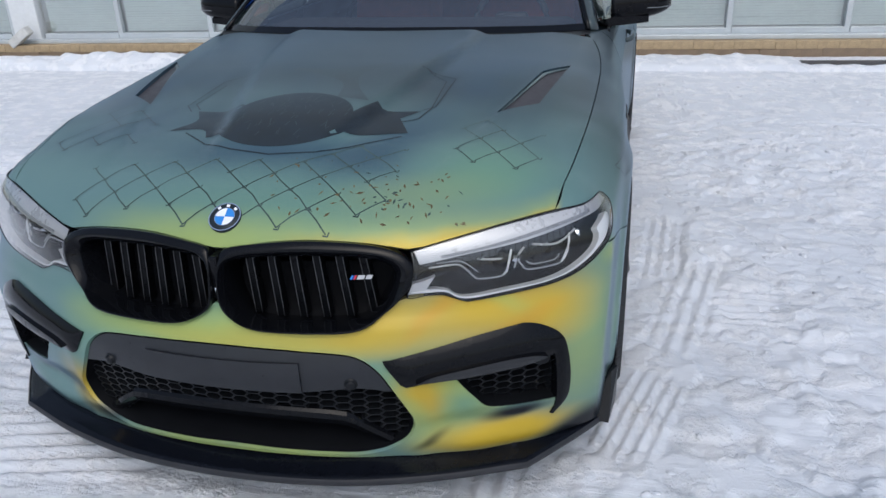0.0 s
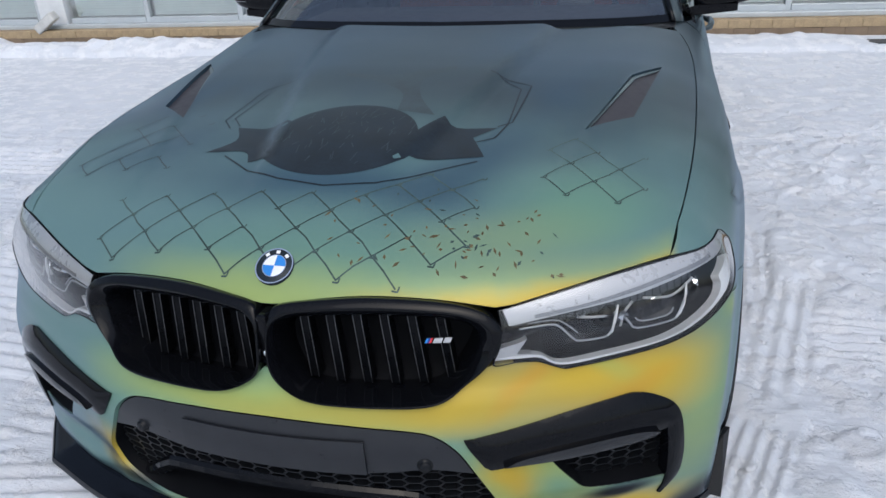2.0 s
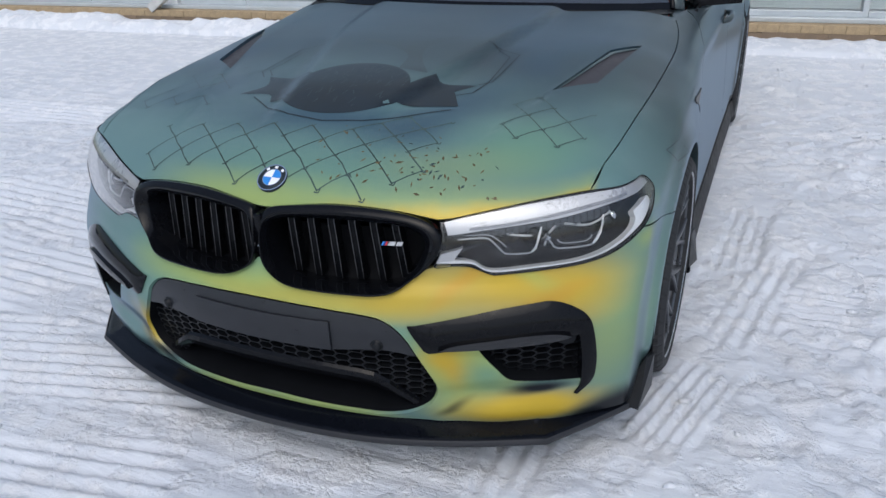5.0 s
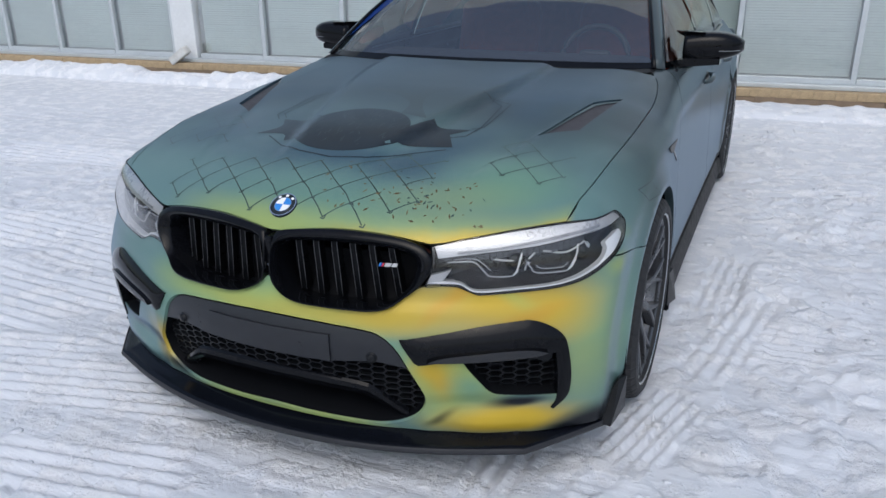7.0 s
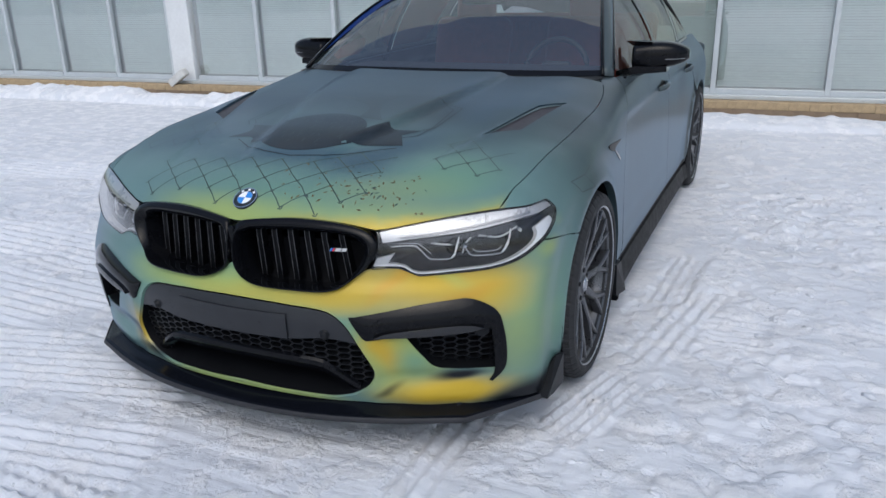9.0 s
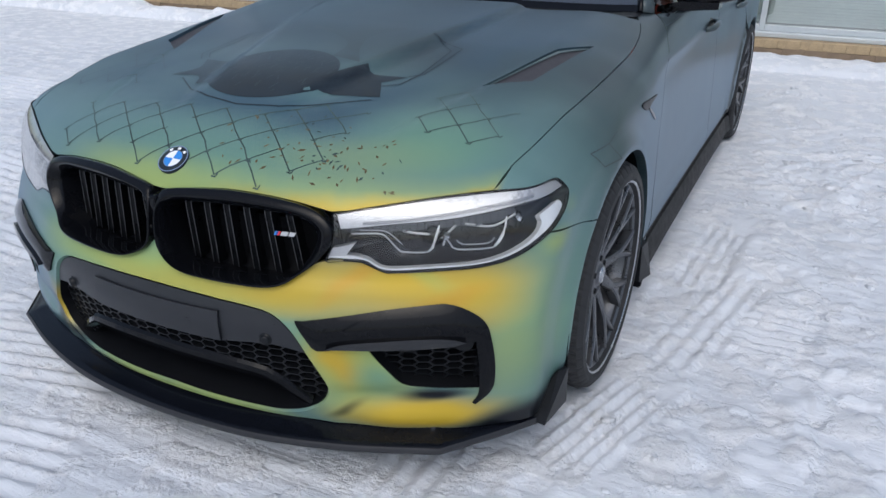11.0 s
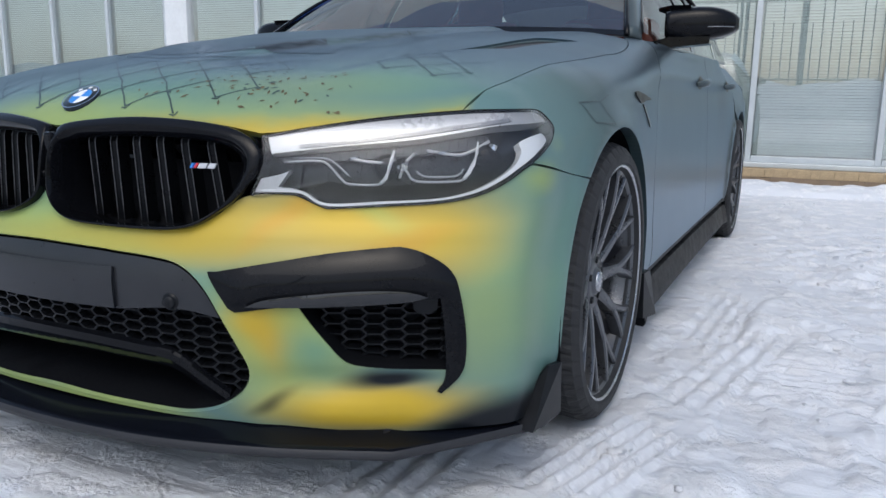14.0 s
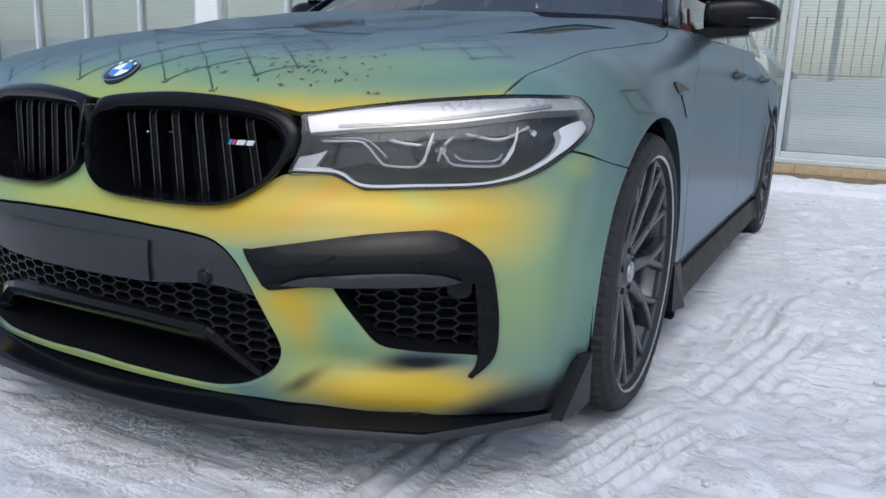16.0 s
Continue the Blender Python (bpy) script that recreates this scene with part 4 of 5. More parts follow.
# splitter
outer = [(.950, .475)] + twice((.942, .39)) + [(.85, .26)] + twice((.745, .125)) + [(.52, .030), (.28, -.034), (0, -.055)]
outer = smooth_path([(-x, y) for x, y in outer] + outer[-2::-1], .03)
loops = []
for i, (x, y) in enumerate(outer):
    d = outer[min(i + 1, len(outer) - 1)] - outer[max(i - 1, 0)]
    d = d / np.linalg.norm(d)
    inn = np.array([-d[1], d[0]])
    sec = ((.20, .150), (.012, .146), (0, .150), (-.002, .160), (.003, .166), (.02, .169), (.05, .176), (.07, .186), (.20, .188))
    loops.append([(x + inn[0] * a_, y + inn[1] * a_, b_) for a_, b_ in sec])
edge_loops = [[l[1], l[2], l[3], l[4]] for l in loops]
edge_loops = [[(x * 1.001, y - .0025, z + dz) for (x, y, z), dz in zip(l, (-.001, 0, 0, .001))] for l in edge_loops]
splitter = part("splitter", loft(loops, cap=True), LIP, car, "black front splitter lip", True)
part("lip_edge", loft(edge_loops, closed=False), LIPEDGE, splitter, "dull grey front edge", True)
for s in (False, True):
    k = -1 if s else 1
    plate = [(.868, .352), (.940, .340), (.956, .470), (.900, .470)]
    rows = []
    for t_ in (0, 1):
        z = .158 + .112 * t_
        lean = t_
        tip = [(.934, .432), (.940, .428), (.956, .462), (.944, .464)]
        rows.append([((a_[0] + (c_[0] - a_[0]) * lean) * k, a_[1] + (c_[1] - a_[1]) * lean, z) for a_, c_ in zip(plate, tip)])
    part("end_plate", loft(rows, cap=True), SATIN, splitter, "black upright end plate")

# double grille
KID_OUT = [(.028, .742), (.10, .752), (.209, .759), (.311, .757), (.394, .750), (.440, .741), (.472, .727), (.491, .705), (.492, .687), (.484, .662), (.468, .640), (.445, .616), (.415, .593), (.386, .573),
           (.355, .561), (.312, .556), (.255, .556), (.181, .557), (.114, .560), (.067, .570), (.026, .592), (.010, .621), (.007, .664), (.009, .700), (.015, .726)]
KID_IN = [(.046, .714), (.105, .722), (.209, .727), (.308, .725), (.385, .719), (.430, .706), (.448, .683), (.443, .655), (.426, .622), (.402, .595), (.372, .577), (.336, .568),
          (.264, .565), (.179, .565), (.100, .568), (.055, .581), (.025, .612), (.018, .655), (.022, .697)]


def ring_points(outline, n, k):
    """n points of a closed outline, by angle round its middle."""
    base = smooth_path(outline, .004, True)
    mid = np.array([.24, .655])
    sc = np.array([.22, .085])
    ang = np.unwrap(np.arctan2((base[:, 1] - mid[1]) / sc[1], (base[:, 0] - mid[0]) / sc[0]))
    if ang[-1] < ang[0]:
        base, ang = base[::-1], ang[::-1]
    ang, base = np.append(ang, ang[0] + 2 * np.pi), np.vstack([base, base[:1]])
    want = ang[0] + (np.linspace(-np.pi, np.pi, n, endpoint=False) - ang[0]) % (2 * np.pi)
    return np.stack([np.interp(want, ang, base[:, 0]), np.interp(want, ang, base[:, 1])], -1)


for s in (False, True):
    k = -1 if s else 1
    o, n_ = ring_points(KID_OUT, 160, k), ring_points(KID_IN, 160, k)
    loops = []
    for share, rise in ((0, -.02), (0, .006), (.012, .012), (.035, .0150), (.07, .0165), (.40, .0185), (.46, .0180), (.52, .0165), (.93, -.004), (.97, -.008), (1.0, -.014), (1.0, -.12)):
        uv = o * (1 - share) + n_ * share
        p = front_map(uv)
        g = gradient(p)
        g[:, 2] *= .35
        g = g / np.linalg.norm(g, axis=1, keepdims=True)
        loops.append((p + g * rise) * (k, 1, 1))
    grille = part("kidney_grille", loft(loops), GLOSS, car, "gloss black kidney grille surround", True)
    inner = [tuple(q) for q in n_]
    panel("grille_back", front_map, inner[::4], VOID, grille, raised=-.105, flange=0, step=.04, mirror=s)
    for j in range(6):
        u0 = .076 + j * .058
        col = n_[np.abs(n_[:, 0] - u0) < .012]
        if len(col) < 2:
            continue
        zlo, zhi = col[:, 1].min() - .010, col[:, 1].max() + .006
        zz = zlo + (zhi - zlo) * np.array([0, .15, .3, .45, .6, .74, .82, .90, 1])
        rel = (zz - zlo) / (zhi - zlo)
        foot, head = front_map(np.array([[u0, zlo], [u0, zhi]]))
        p = foot + (head - foot) * rel[:, None]
        push = np.interp(rel, (0, .80, .88, 1), (-.080, -.032, -.026, -.028))
        w = .0088
        body = [[((q[0] + a_) * k, q[1] - d + b_, q[2]) for a_, b_ in ((-w, .03), (-w, .002), (-w * .8, .003), (w * .8, .003), (w, .002), (w, .03))] for q, d in zip(p, push)]
        part("slat", loft(body, cap=True), SLATBLACK, grille, "", False)
        # thin pale bars stand in for the highlight on both edges
        for off in (-w, w):
            rib = [((q[0] + off) * k, q[1] - d + .001, q[2]) for q, d in zip(p, push)]
            part("slat_edge", tube(rib, [.0007] + [.0010] * 7 + [.0007], 6), SLATEDGE, grille, "", True)
# small camera pod between the two halves
q = front_map(np.array([[0, .70]]))[0]
pod = part("camera_pod", box((.024, .05, .115), (0, q[1] + .012, .672), .006), GLOSS, car, "gloss black camera pod between the grilles")
eye = lathe([(.0001, .004), (.005, .003), (.007, 0), (.008, -.004)], 20)
eye.transform(Matrix.Translation((0, q[1] - .015, .645)) @ Matrix.Rotation(radians(-90), 4, "Z"))
part("lens", eye, CHROME, pod, "", True)

# model badge as plain shapes: three slanted stripes and two bright blocks
for j, (mat_, u0, u1, z0, z1) in enumerate(((SKYBLUE, .338, .3425, .672, .682), (NAVY, .3425, .347, .672, .682), (RED, .347, .3515, .672, .682), (SILVER, .3545, .372, .672, .682), (SILVER, .3755, .390, .672, .682))):
    slant = .005
    quad = [(u0, z0), (u0, z0), (u0 + slant, z1), (u0 + slant, z1), (u1 + slant, z1), (u1 + slant, z1), (u1, z0), (u1, z0)]
    panel("badge", front_map, quad, mat_, car, "small model badge on the grille" if j == 0 else "", raised=-.014, flange=.004, step=.01)

# hood
rear = [hood_at(x, y, z) for x, y, z in ((.793, 1.60, 1.020), (.72, 1.585, 1.022), (.50, 1.522, 1.028), (.25, 1.478, 1.032), (0, 1.460, 1.033))]
front_edge = [hood_at(*p) for p in ((.028, .070, .742), (.093, .080, .752), (.192, .097, .760), (.287, .110, .759), (.366, .122, .752), (.411, .130, .744))]
LAMP_TOP = [(.490, .731), (.581, .747), (.715, .766), (.861, .780), (.946, .783), (1.010, .783), (1.035, .779), (1.052, .765), (1.060, .747), (1.036, .724), (.996, .703)]
lamp_line = smooth_path(LAMP_TOP, .02)
corner = int(np.argmin(np.hypot(*(lamp_line - LAMP_TOP[3]).T)))
lamp_rim = front_map(lamp_line + (0, .0025))
lamp_edge = [hood_at(*p) for p in lamp_rim[2:corner]]
cut = [hood_at(*lamp_rim[corner])] + [hood_at(x, y, cut_z(x, y)) for y, x in HOOD_CUT if y > .37]
hood_half = [hood_at(0, .068, .741)] + front_edge + twice(hood_at(.455, .138, .736)) + lamp_edge + twice((cut[0][0] - .0005, cut[0][1])) + [(x - .002, v) for x, v in cut[1:-1]] + twice(cut[-1]) + rear[1:]
VENT = [hood_xy(x, y) for x, y in ((.567, .735), (.567, .735), (.680, .825), (.680, .825), (.742, 1.205), (.742, 1.205), (.661, 1.087), (.661, 1.087))]
hood_loop = [hood_half[0]] + hood_half[1:] + [(-u, v) for u, v in hood_half[-2:0:-1]]
hood = panel("hood", hood_map, hood_loop, PAINT, car, "satin slate-blue hood fading to green and gold at the nose", holes=[VENT, [(-u, v) for u, v in VENT]], step=.022, flange=.02)
for s in (False, True):
    panel("hood_vent", hood_map, VENT, VENTFILL, hood, "black slanted vent insert", raised=-.010, flange=0, step=.03, mirror=s)
    # strip whose pale colour paints the highlight on the vent's inner wall
    lip = [hood_xy(x, y) for x, y in ((.569, .742), (.569, .742), (.664, 1.087), (.664, 1.087), (.741, 1.200), (.741, 1.200), (.727, 1.165), (.727, 1.165), (.674, 1.082), (.674, 1.082))]
    panel("vent_lip", hood_map, lip, VENTLIP, hood, "inner lip of the vent, painted pale as a highlight", raised=-.006, flange=.003, step=.02, mirror=s)
q = hood_map(np.array([hood_at(0, .122, .797)]))[0]
g = gradient(q[None])[0]
turn = Matrix.Translation(q) @ Vector(g).to_track_quat("X", "Z").to_matrix().to_4x4()
rd = lathe([(.0001, .0045), (.0385, .0040), (.041, .002), (.0415, -.004)], 48)
rd.transform(turn)
roundel = part("roundel", rd, PRINT, hood, "round blue and white enamel badge with a dark ring", True)
for mats, r0, r1, quarter in ((CHROME, .0385, .0412, None), (CHROME, .0245, .0262, None), (SKYBLUE, 0, .0245, 0), (WHITE, 0, .0245, 1), (SKYBLUE, 0, .0245, 2), (WHITE, 0, .0245, 3)):
    a0, a1 = (0, 2 * math.pi) if quarter is None else (quarter * math.pi / 2, (quarter + 1) * math.pi / 2)
    bm = bmesh.new()
    n = 40 if quarter is None else 12
    rows = []
    for r_ in (r0, r1):
        rows.append([bm.verts.new((.0056, r_ * math.cos(a0 + (a1 - a0) * i / n), r_ * math.sin(a0 + (a1 - a0) * i / n))) for i in range(n + 1)])
    for i in range(n):
        if r0 > 0:
            bm.faces.new((rows[0][i], rows[0][i + 1], rows[1][i + 1], rows[1][i]))
        else:
            bm.faces.new((rows[0][0], rows[1][i + 1], rows[1][i]))
    bm.transform(turn)
    part("rim" if quarter is None else "enamel_field", bm, mats, roundel)
for tilt in (-42, 0, 42):
    bar_ = box((.0012, .0085, .0070), (.0054, 0, .0322), .0004)
    bar_.transform(turn @ Matrix.Rotation(radians(tilt), 4, "X"))
    part("ring_mark", bar_, WHITE, roundel)

# headlights
LAMP = [(.490, .731), (.490, .731), (.581, .747), (.715, .766), (.861, .780), (.946, .783), (1.010, .783), (1.035, .779), (1.052, .765), (1.060, .747), (1.036, .724)] + LAMP_LOW + [(.484, .657), (.492, .70)]
BROW = [(.500, .731), (.500, .731), (.60, .748), (.72, .765), (.861, .778), (.946, .781), (1.012, .781), (1.036, .776), (1.050, .762), (1.050, .762), (.985, .760), (.915, .756), (.838, .742), (.765, .730), (.69, .722), (.619, .715), (.508, .701), (.508, .701)]
BROW_LINE = [(.56, .712), (.66, .722), (.76, .735), (.86, .751), (.945, .764), (.940, .769), (.86, .758), (.76, .742), (.66, .728), (.56, .718)]
LOWER = [(.478, .634), (.478, .634), (.515, .637), (.552, .636), (.570, .631), (.606, .613), (.70, .617), (.80, .623), (.852, .634), (.885, .648), (.915, .667), (.940, .690), (.952, .712), (.950, .726), (.985, .737), (1.020, .742),
         (1.020, .742), (1.030, .728), (.990, .706), (.945, .680), (.917, .660), (.886, .642), (.852, .629), (.80, .619), (.71, .613), (.608, .608), (.567, .627), (.548, .631), (.515, .631)]
TIP = [(.475, .630), (.475, .630), (.487, .655), (.487, .655), (.524, .664), (.541, .671), (.541, .671), (.519, .640), (.519, .640), (.548, .638), (.548, .632)]
LAMP_LINES = (  # path, radius, depth under the lens, material, name
    ([(.529, .689), (.590, .692), (.610, .684), (.634, .655), (.648, .648), (.698, .648), (.711, .660), (.721, .690), (.728, .712)], .0018, -.018, GUIDEGREY, "light_guide"),
    ([(.548, .698), (.600, .699), (.622, .688), (.645, .664)], .0013, -.024, GUIDEGREY, "light_guide"),
    ([(.742, .682), (.751, .667), (.765, .654), (.840, .655), (.854, .669), (.871, .704), (.876, .730)], .0018, -.018, GUIDEGREY, "light_guide"),
    ([(.765, .676), (.778, .664), (.835, .665), (.848, .680)], .0013, -.026, GUIDEGREY, "light_guide"),
    ([(.702, .651), (.711, .660), (.718, .680), (.724, .700), (.729, .714)], [.0016, .0030, .0034, .0030, .0016], -.015, GUIDE, "frosted_arc"),
    ([(.845, .659), (.854, .669), (.864, .688), (.872, .708), (.876, .730)], [.0016, .0032, .0036, .0032, .0016], -.015, GUIDE, "frosted_arc"),
    ([(.648, .699), (.681, .693), (.715, .692), (.730, .700)], .0024, -.026, SILVER, "reflector_blade"),
    ([(.786, .716), (.835, .707), (.862, .713), (.90, .735)], .0024, -.026, SILVER, "reflector_blade"),
    ([(.735, .660), (.745, .690), (.765, .712)], .0024, -.030, SILVER, "reflector_blade"),
)
for s in (False, True):
    k = -1 if s else 1
    fm = front_map
    lamp = empty("headlight", car)
    lamp["label"] = "clear headlight with bright brow and dark housing"
    lens = panel("lens", fm, LAMP, LENS, lamp, "clear plastic lens", raised=.003, flange=.0, step=.016, mirror=s)
    lens.visible_shadow = False
    loops = pane_loft(LAMP, fm, ((-.006, .002), (-.002, .0045), (.004, .0035), (.006, -.012)), .008, s)
    part("gasket", loft(loops), GLOSS, lamp, "", True)
    part("bowl", loft(pane_loft(LAMP, fm, ((.004, -.004), (.02, -.03), (.06, -.065), (.30, -.085), (.9, -.09)), .012, s)), LAMPBLACK, lamp, "dark lamp bowl", True)
    panel("brow", fm, BROW, SILVER, lamp, "bright silver brow", raised=-.003, flange=.025, step=.014, mirror=s)
    panel("brow_strip", fm, BROW_LINE, BROWGREY, lamp, raised=-.0005, flange=.003, step=.012, mirror=s)
    panel("lower_strip", fm, LOWER, GUIDE, lamp, "frosted light strip along the lower edge", raised=-.005, flange=.02, step=.010, mirror=s)
    panel("inner_tip", fm, TIP, SILVER, lamp, raised=-.006, flange=.02, step=.010, mirror=s)
    for line, rad, deep, mat_, nm in LAMP_LINES:
        p = fm(np.array(line) if isinstance(rad, list) else smooth_path(line, .01))
        p = (p + gradient(p) * deep) * (k, 1, 1)
        part(nm, tube([tuple(q) for q in p], rad, 8, 1.3), mat_, lamp, "", True)
    for cu, cz in ((.690, .676), (.860, .694)):
        c_ = fm(np.array([[cu, cz]]))[0]
        g = np.array([.35, -.93, .08])
        turn = Matrix.Translation(Vector((c_ + np.array([0, .052, 0])) * (k, 1, 1))) @ Vector(g * (k, 1, 1)).to_track_quat("X", "Z").to_matrix().to_4x4()
        proj = lathe([(.0001, .022), (.012, .0205), (.022, .014), (.027, .004), (.030, -.004), (.034, -.03)], 32)
        proj.transform(turn)
        part("projector", proj, GLOSS, lamp, "dark glass projector", True)
    for gu, gz, wide_, tall_, lean_ in ((.742, .684, .030, .022, 28), (.905, .722, .020, .026, -20), (.655, .700, .028, .008, 14), (.812, .712, .034, .008, 10)):
        c_ = fm(np.array([[gu, gz]]))[0]
        g = gradient(c_[None])[0]
        gem = bmesh.new()
        bmesh.ops.create_icosphere(gem, subdivisions=1, radius=.5, matrix=Matrix.Diagonal((.020, wide_, tall_, 1)))
        gem.transform(Matrix.Translation(Vector((c_ - g * .030) * (k, 1, 1))) @ Vector(g * (k, 1, 1)).to_track_quat("X", "Z").to_matrix().to_4x4() @ Matrix.Rotation(radians(lean_ * k), 4, "X"))
        part("chrome_facet", gem, CHROME, lamp)
    for j in range(22):
        u0 = .545 + j * .0165
        lo_z, hi_z = .688 + .09 * (u0 - .545), float(np.interp(u0, (.508, .619, .69, .765, .838, .915), (.699, .713, .720, .728, .740, .754)))
        ribs = fm(np.array([[u0, lo_z], [u0 + .004, hi_z]]))
        ribs = (ribs - gradient(ribs) * .030) * (k, 1, 1)
        part("reflector_rib", tube([tuple(q) for q in ribs], .0011, 5), VOID, lamp)
    shelf = [(.52, .690), (.52, .690), (.60, .694), (.72, .704), (.84, .716), (.90, .726), (.90, .726), (.90, .752), (.838, .740), (.765, .728), (.69, .720), (.619, .713), (.512, .699), (.512, .699)]
    panel("comb_plate", fm, shelf, LAMPGREY, lamp, raised=-.033, flange=.01, step=.014, mirror=s)
    for j in range(9):
        u0 = .60 + j * .030
        ribs = fm(np.array([[u0, .652 + .002 * j], [u0 + .006, .700 + .004 * j]]))
        ribs = (ribs - gradient(ribs) * .052) * (k, 1, 1)
        part("reflector_rib", tube([tuple(q) for q in ribs], .0013, 5), LAMPBLACK, lamp)
    dk = [(.60, .697), (.60, .697), (.74, .710), (.83, .721), (.91, .737), (.93, .74), (.90, .70), (.84, .66), (.70, .645), (.62, .65), (.585, .67)]
    panel("reflector", fm, dk, LAMPDARK, lamp, raised=-.058, flange=0, step=.02, mirror=s)

# fenders
fender_cut = [side_at(lamp_rim[corner][0] + .001, *lamp_rim[corner][1:])] + [(y, math.atan2(x + .002, cut_z(x, y) - .55)) for y, x in HOOD_CUT if y > .37]
LAMP_REAR = [side_at(*p) for p in front_map(lamp_line[corner + 1:] + (.002, .0015))]
FENDER = twice(fender_cut[0]) + fender_cut[1:-1] + [(1.66, 1.03)] + twice((1.74, 1.06)) + [side(1.60, .90), side(1.50, .75), side(1.455, .55), side(1.45, .35)] + twice(side(1.455, .21)) \
    + twice(side(1.262, .21)) + arch_points(AXLES[0], 180, 48)[1:] + twice(side(.604, .641)) + [side(.49, .664)] + twice(side_at(*front_map(np.array([[.970, .6855]]))[0])) + LAMP_REAR[::-1]
for s in (False, True):
    fender = panel("fender", long_map, FENDER, PAINT, car, "satin slate fender", step=.022, flange=.03, mirror=s)
    vent_loop = [side(1.10, .822), side(1.12, .829), side(1.22, .820), side(1.345, .806), side(1.25, .804), side(1.17, .796), side(1.13, .806)]
    vent = panel("side_vent", long_map, vent_loop, SATIN, fender, "gloss black side gill", raised=.004, flange=.01, step=.012, mirror=s)
    panel("gill_strip", long_map, [side(1.20, .790), side(1.22, .788), side(1.30, .750), side(1.335, .728), side(1.325, .726), side(1.27, .752)], GLOSS, vent, raised=.003, flange=.008, step=.012, mirror=s)

# doors, quarters, tail
belt = lambda y: side(y, .985 + .012 * (y - 1.8))
FRONT_DOOR = twice((1.745, 1.063)) + [belt(2.0), belt(2.3)] + twice(belt(2.72)) + [side(2.70, .7), side(2.69, .5)] + twice(side(2.69, .275)) + twice(side(1.459, .275)) + [side(1.459, .55), side(1.504, .75), side(1.604, .90)]
REAR_DOOR = twice(belt(2.725)) + [belt(3.1)] + twice(belt(3.62)) + [side(3.60, .85)] + arch_points(AXLES[1], 60, 12, 6)[1:] + twice(side(3.44, .275)) + twice(side(2.694, .275)) + [side(2.694, .5), side(2.704, .7)]
QUARTER = twice(belt(3.625)) + [side(4.2, 1.0), side(4.6, .99)] + twice(side(4.90, .97)) + [side(4.92, .7)] + twice(side(4.90, .30)) + twice(side(4.235, .30)) + arch_points(AXLES[1], 172, 62)[1:] + [side(3.605, .85)]
for s in (False, True):
    k = -1 if s else 1
    for nm, loop, lab, hy in (("front_door", FRONT_DOOR, "satin slate front door", 2.47), ("rear_door", REAR_DOOR, "satin slate rear door", 3.34)):
        door = panel(nm, long_map, loop, PAINT, car, lab, step=.035, flange=.03, mirror=s)
        hp = long_map(np.array([side(hy - .10, .868), side(hy - .06, .872), side(hy, .876), side(hy + .06, .880), side(hy + .10, .882)]))
        off = np.array([0, .024, .030, .026, 0])
        path = [((p_[0] + o_) * k, p_[1], p_[2]) for p_, o_ in zip(hp, off)]
        part("door_handle", tube(path, [.008, .012, .014, .013, .008], 10, 1.2), PAINT, door, "", True)
        panel("handle_cup", long_map, [side(hy - .085, .87), side(hy, .905), side(hy + .085, .88), side(hy, .845)], SATIN, door, raised=.001, flange=0, step=.02, mirror=s)
    panel("rear_quarter", long_map, QUARTER, PAINT, car, "satin slate rear quarter", step=.04, flange=.03, mirror=s)
    # side skirt with a gloss blade
    ys = np.linspace(1.27, 3.45, 24)
    loops = []
    for y in ys:
        x = float(side_wide(np.float64(y), np.float64(.26)))
        end = .012 * (1 - step01(1.27, 1.4, y))
        loops.append([((x + a_) * k, y, z - end) for a_, z in ((-.10, .285), (-.004, .285), (.002, .276), (.002, .262), (-.016, .256), (-.016, .246), (.004, .240), (.012, .215), (.022, .175), (.026, .152), (.018, .142), (-.10, .150))])
    part("side_skirt", loft(loops, cap=True), SKIRT, car, "black side skirt blade")
    part("skirt_fin", loft([[(.925 * k, 1.245, .30), (.962 * k, 1.245, .30), (.968 * k, 1.305, .30), (.925 * k, 1.305, .30)], [(.925 * k, 1.255, .16), (.965 * k, 1.255, .16), (.985 * k, 1.345, .155), (.925 * k, 1.345, .155)]], cap=True), SATIN, car, "black fin behind the front wheel")
    # wheel arch liners
    for y0 in AXLES:
        loops = []
        for x in (.948, .90, .55):
            loops.append([(x * k, y0 - (ARCH + .014) * math.cos(radians(a_)), WHEEL_Z + (ARCH + .014) * math.sin(radians(a_))) for a_ in range(-24, 205, 8)])
        part("arch_liner", loft(loops, closed=False), VOID, car, "", True)
panel("trunk_lid", hood_map, [(-.80, -.85 * 1.27), (-.80, -.85 * 1.27), (.80, -.85 * 1.27), (.80, -.85 * 1.27), (.80, -.85 * 1.325), (.80, -.85 * 1.325), (-.80, -.85 * 1.325), (-.80, -.85 * 1.325)], PAINT, car, "", flange=.02, step=.04)
part("rear_bumper", box((1.72, .10, .62), (0, 4.88, .60), .04, segments=4), PAINT, car, "satin slate tail", True)
part("underbody", box((1.60, 3.9, .10), (0, 2.55, .24), .02), VOID, car, "dark underbody")
part("engine_bay_floor", box((1.30, .9, .25), (0, .80, .36), .02), VOID, car)

# greenhouse: windscreen, pillars, roof, side glass
BASE = curve((0, .3, .6, .80), (1.475, 1.505, 1.58, 1.70))
TOPY = curve((0, .3, .5, .62), (2.27, 2.29, 2.33, 2.40))


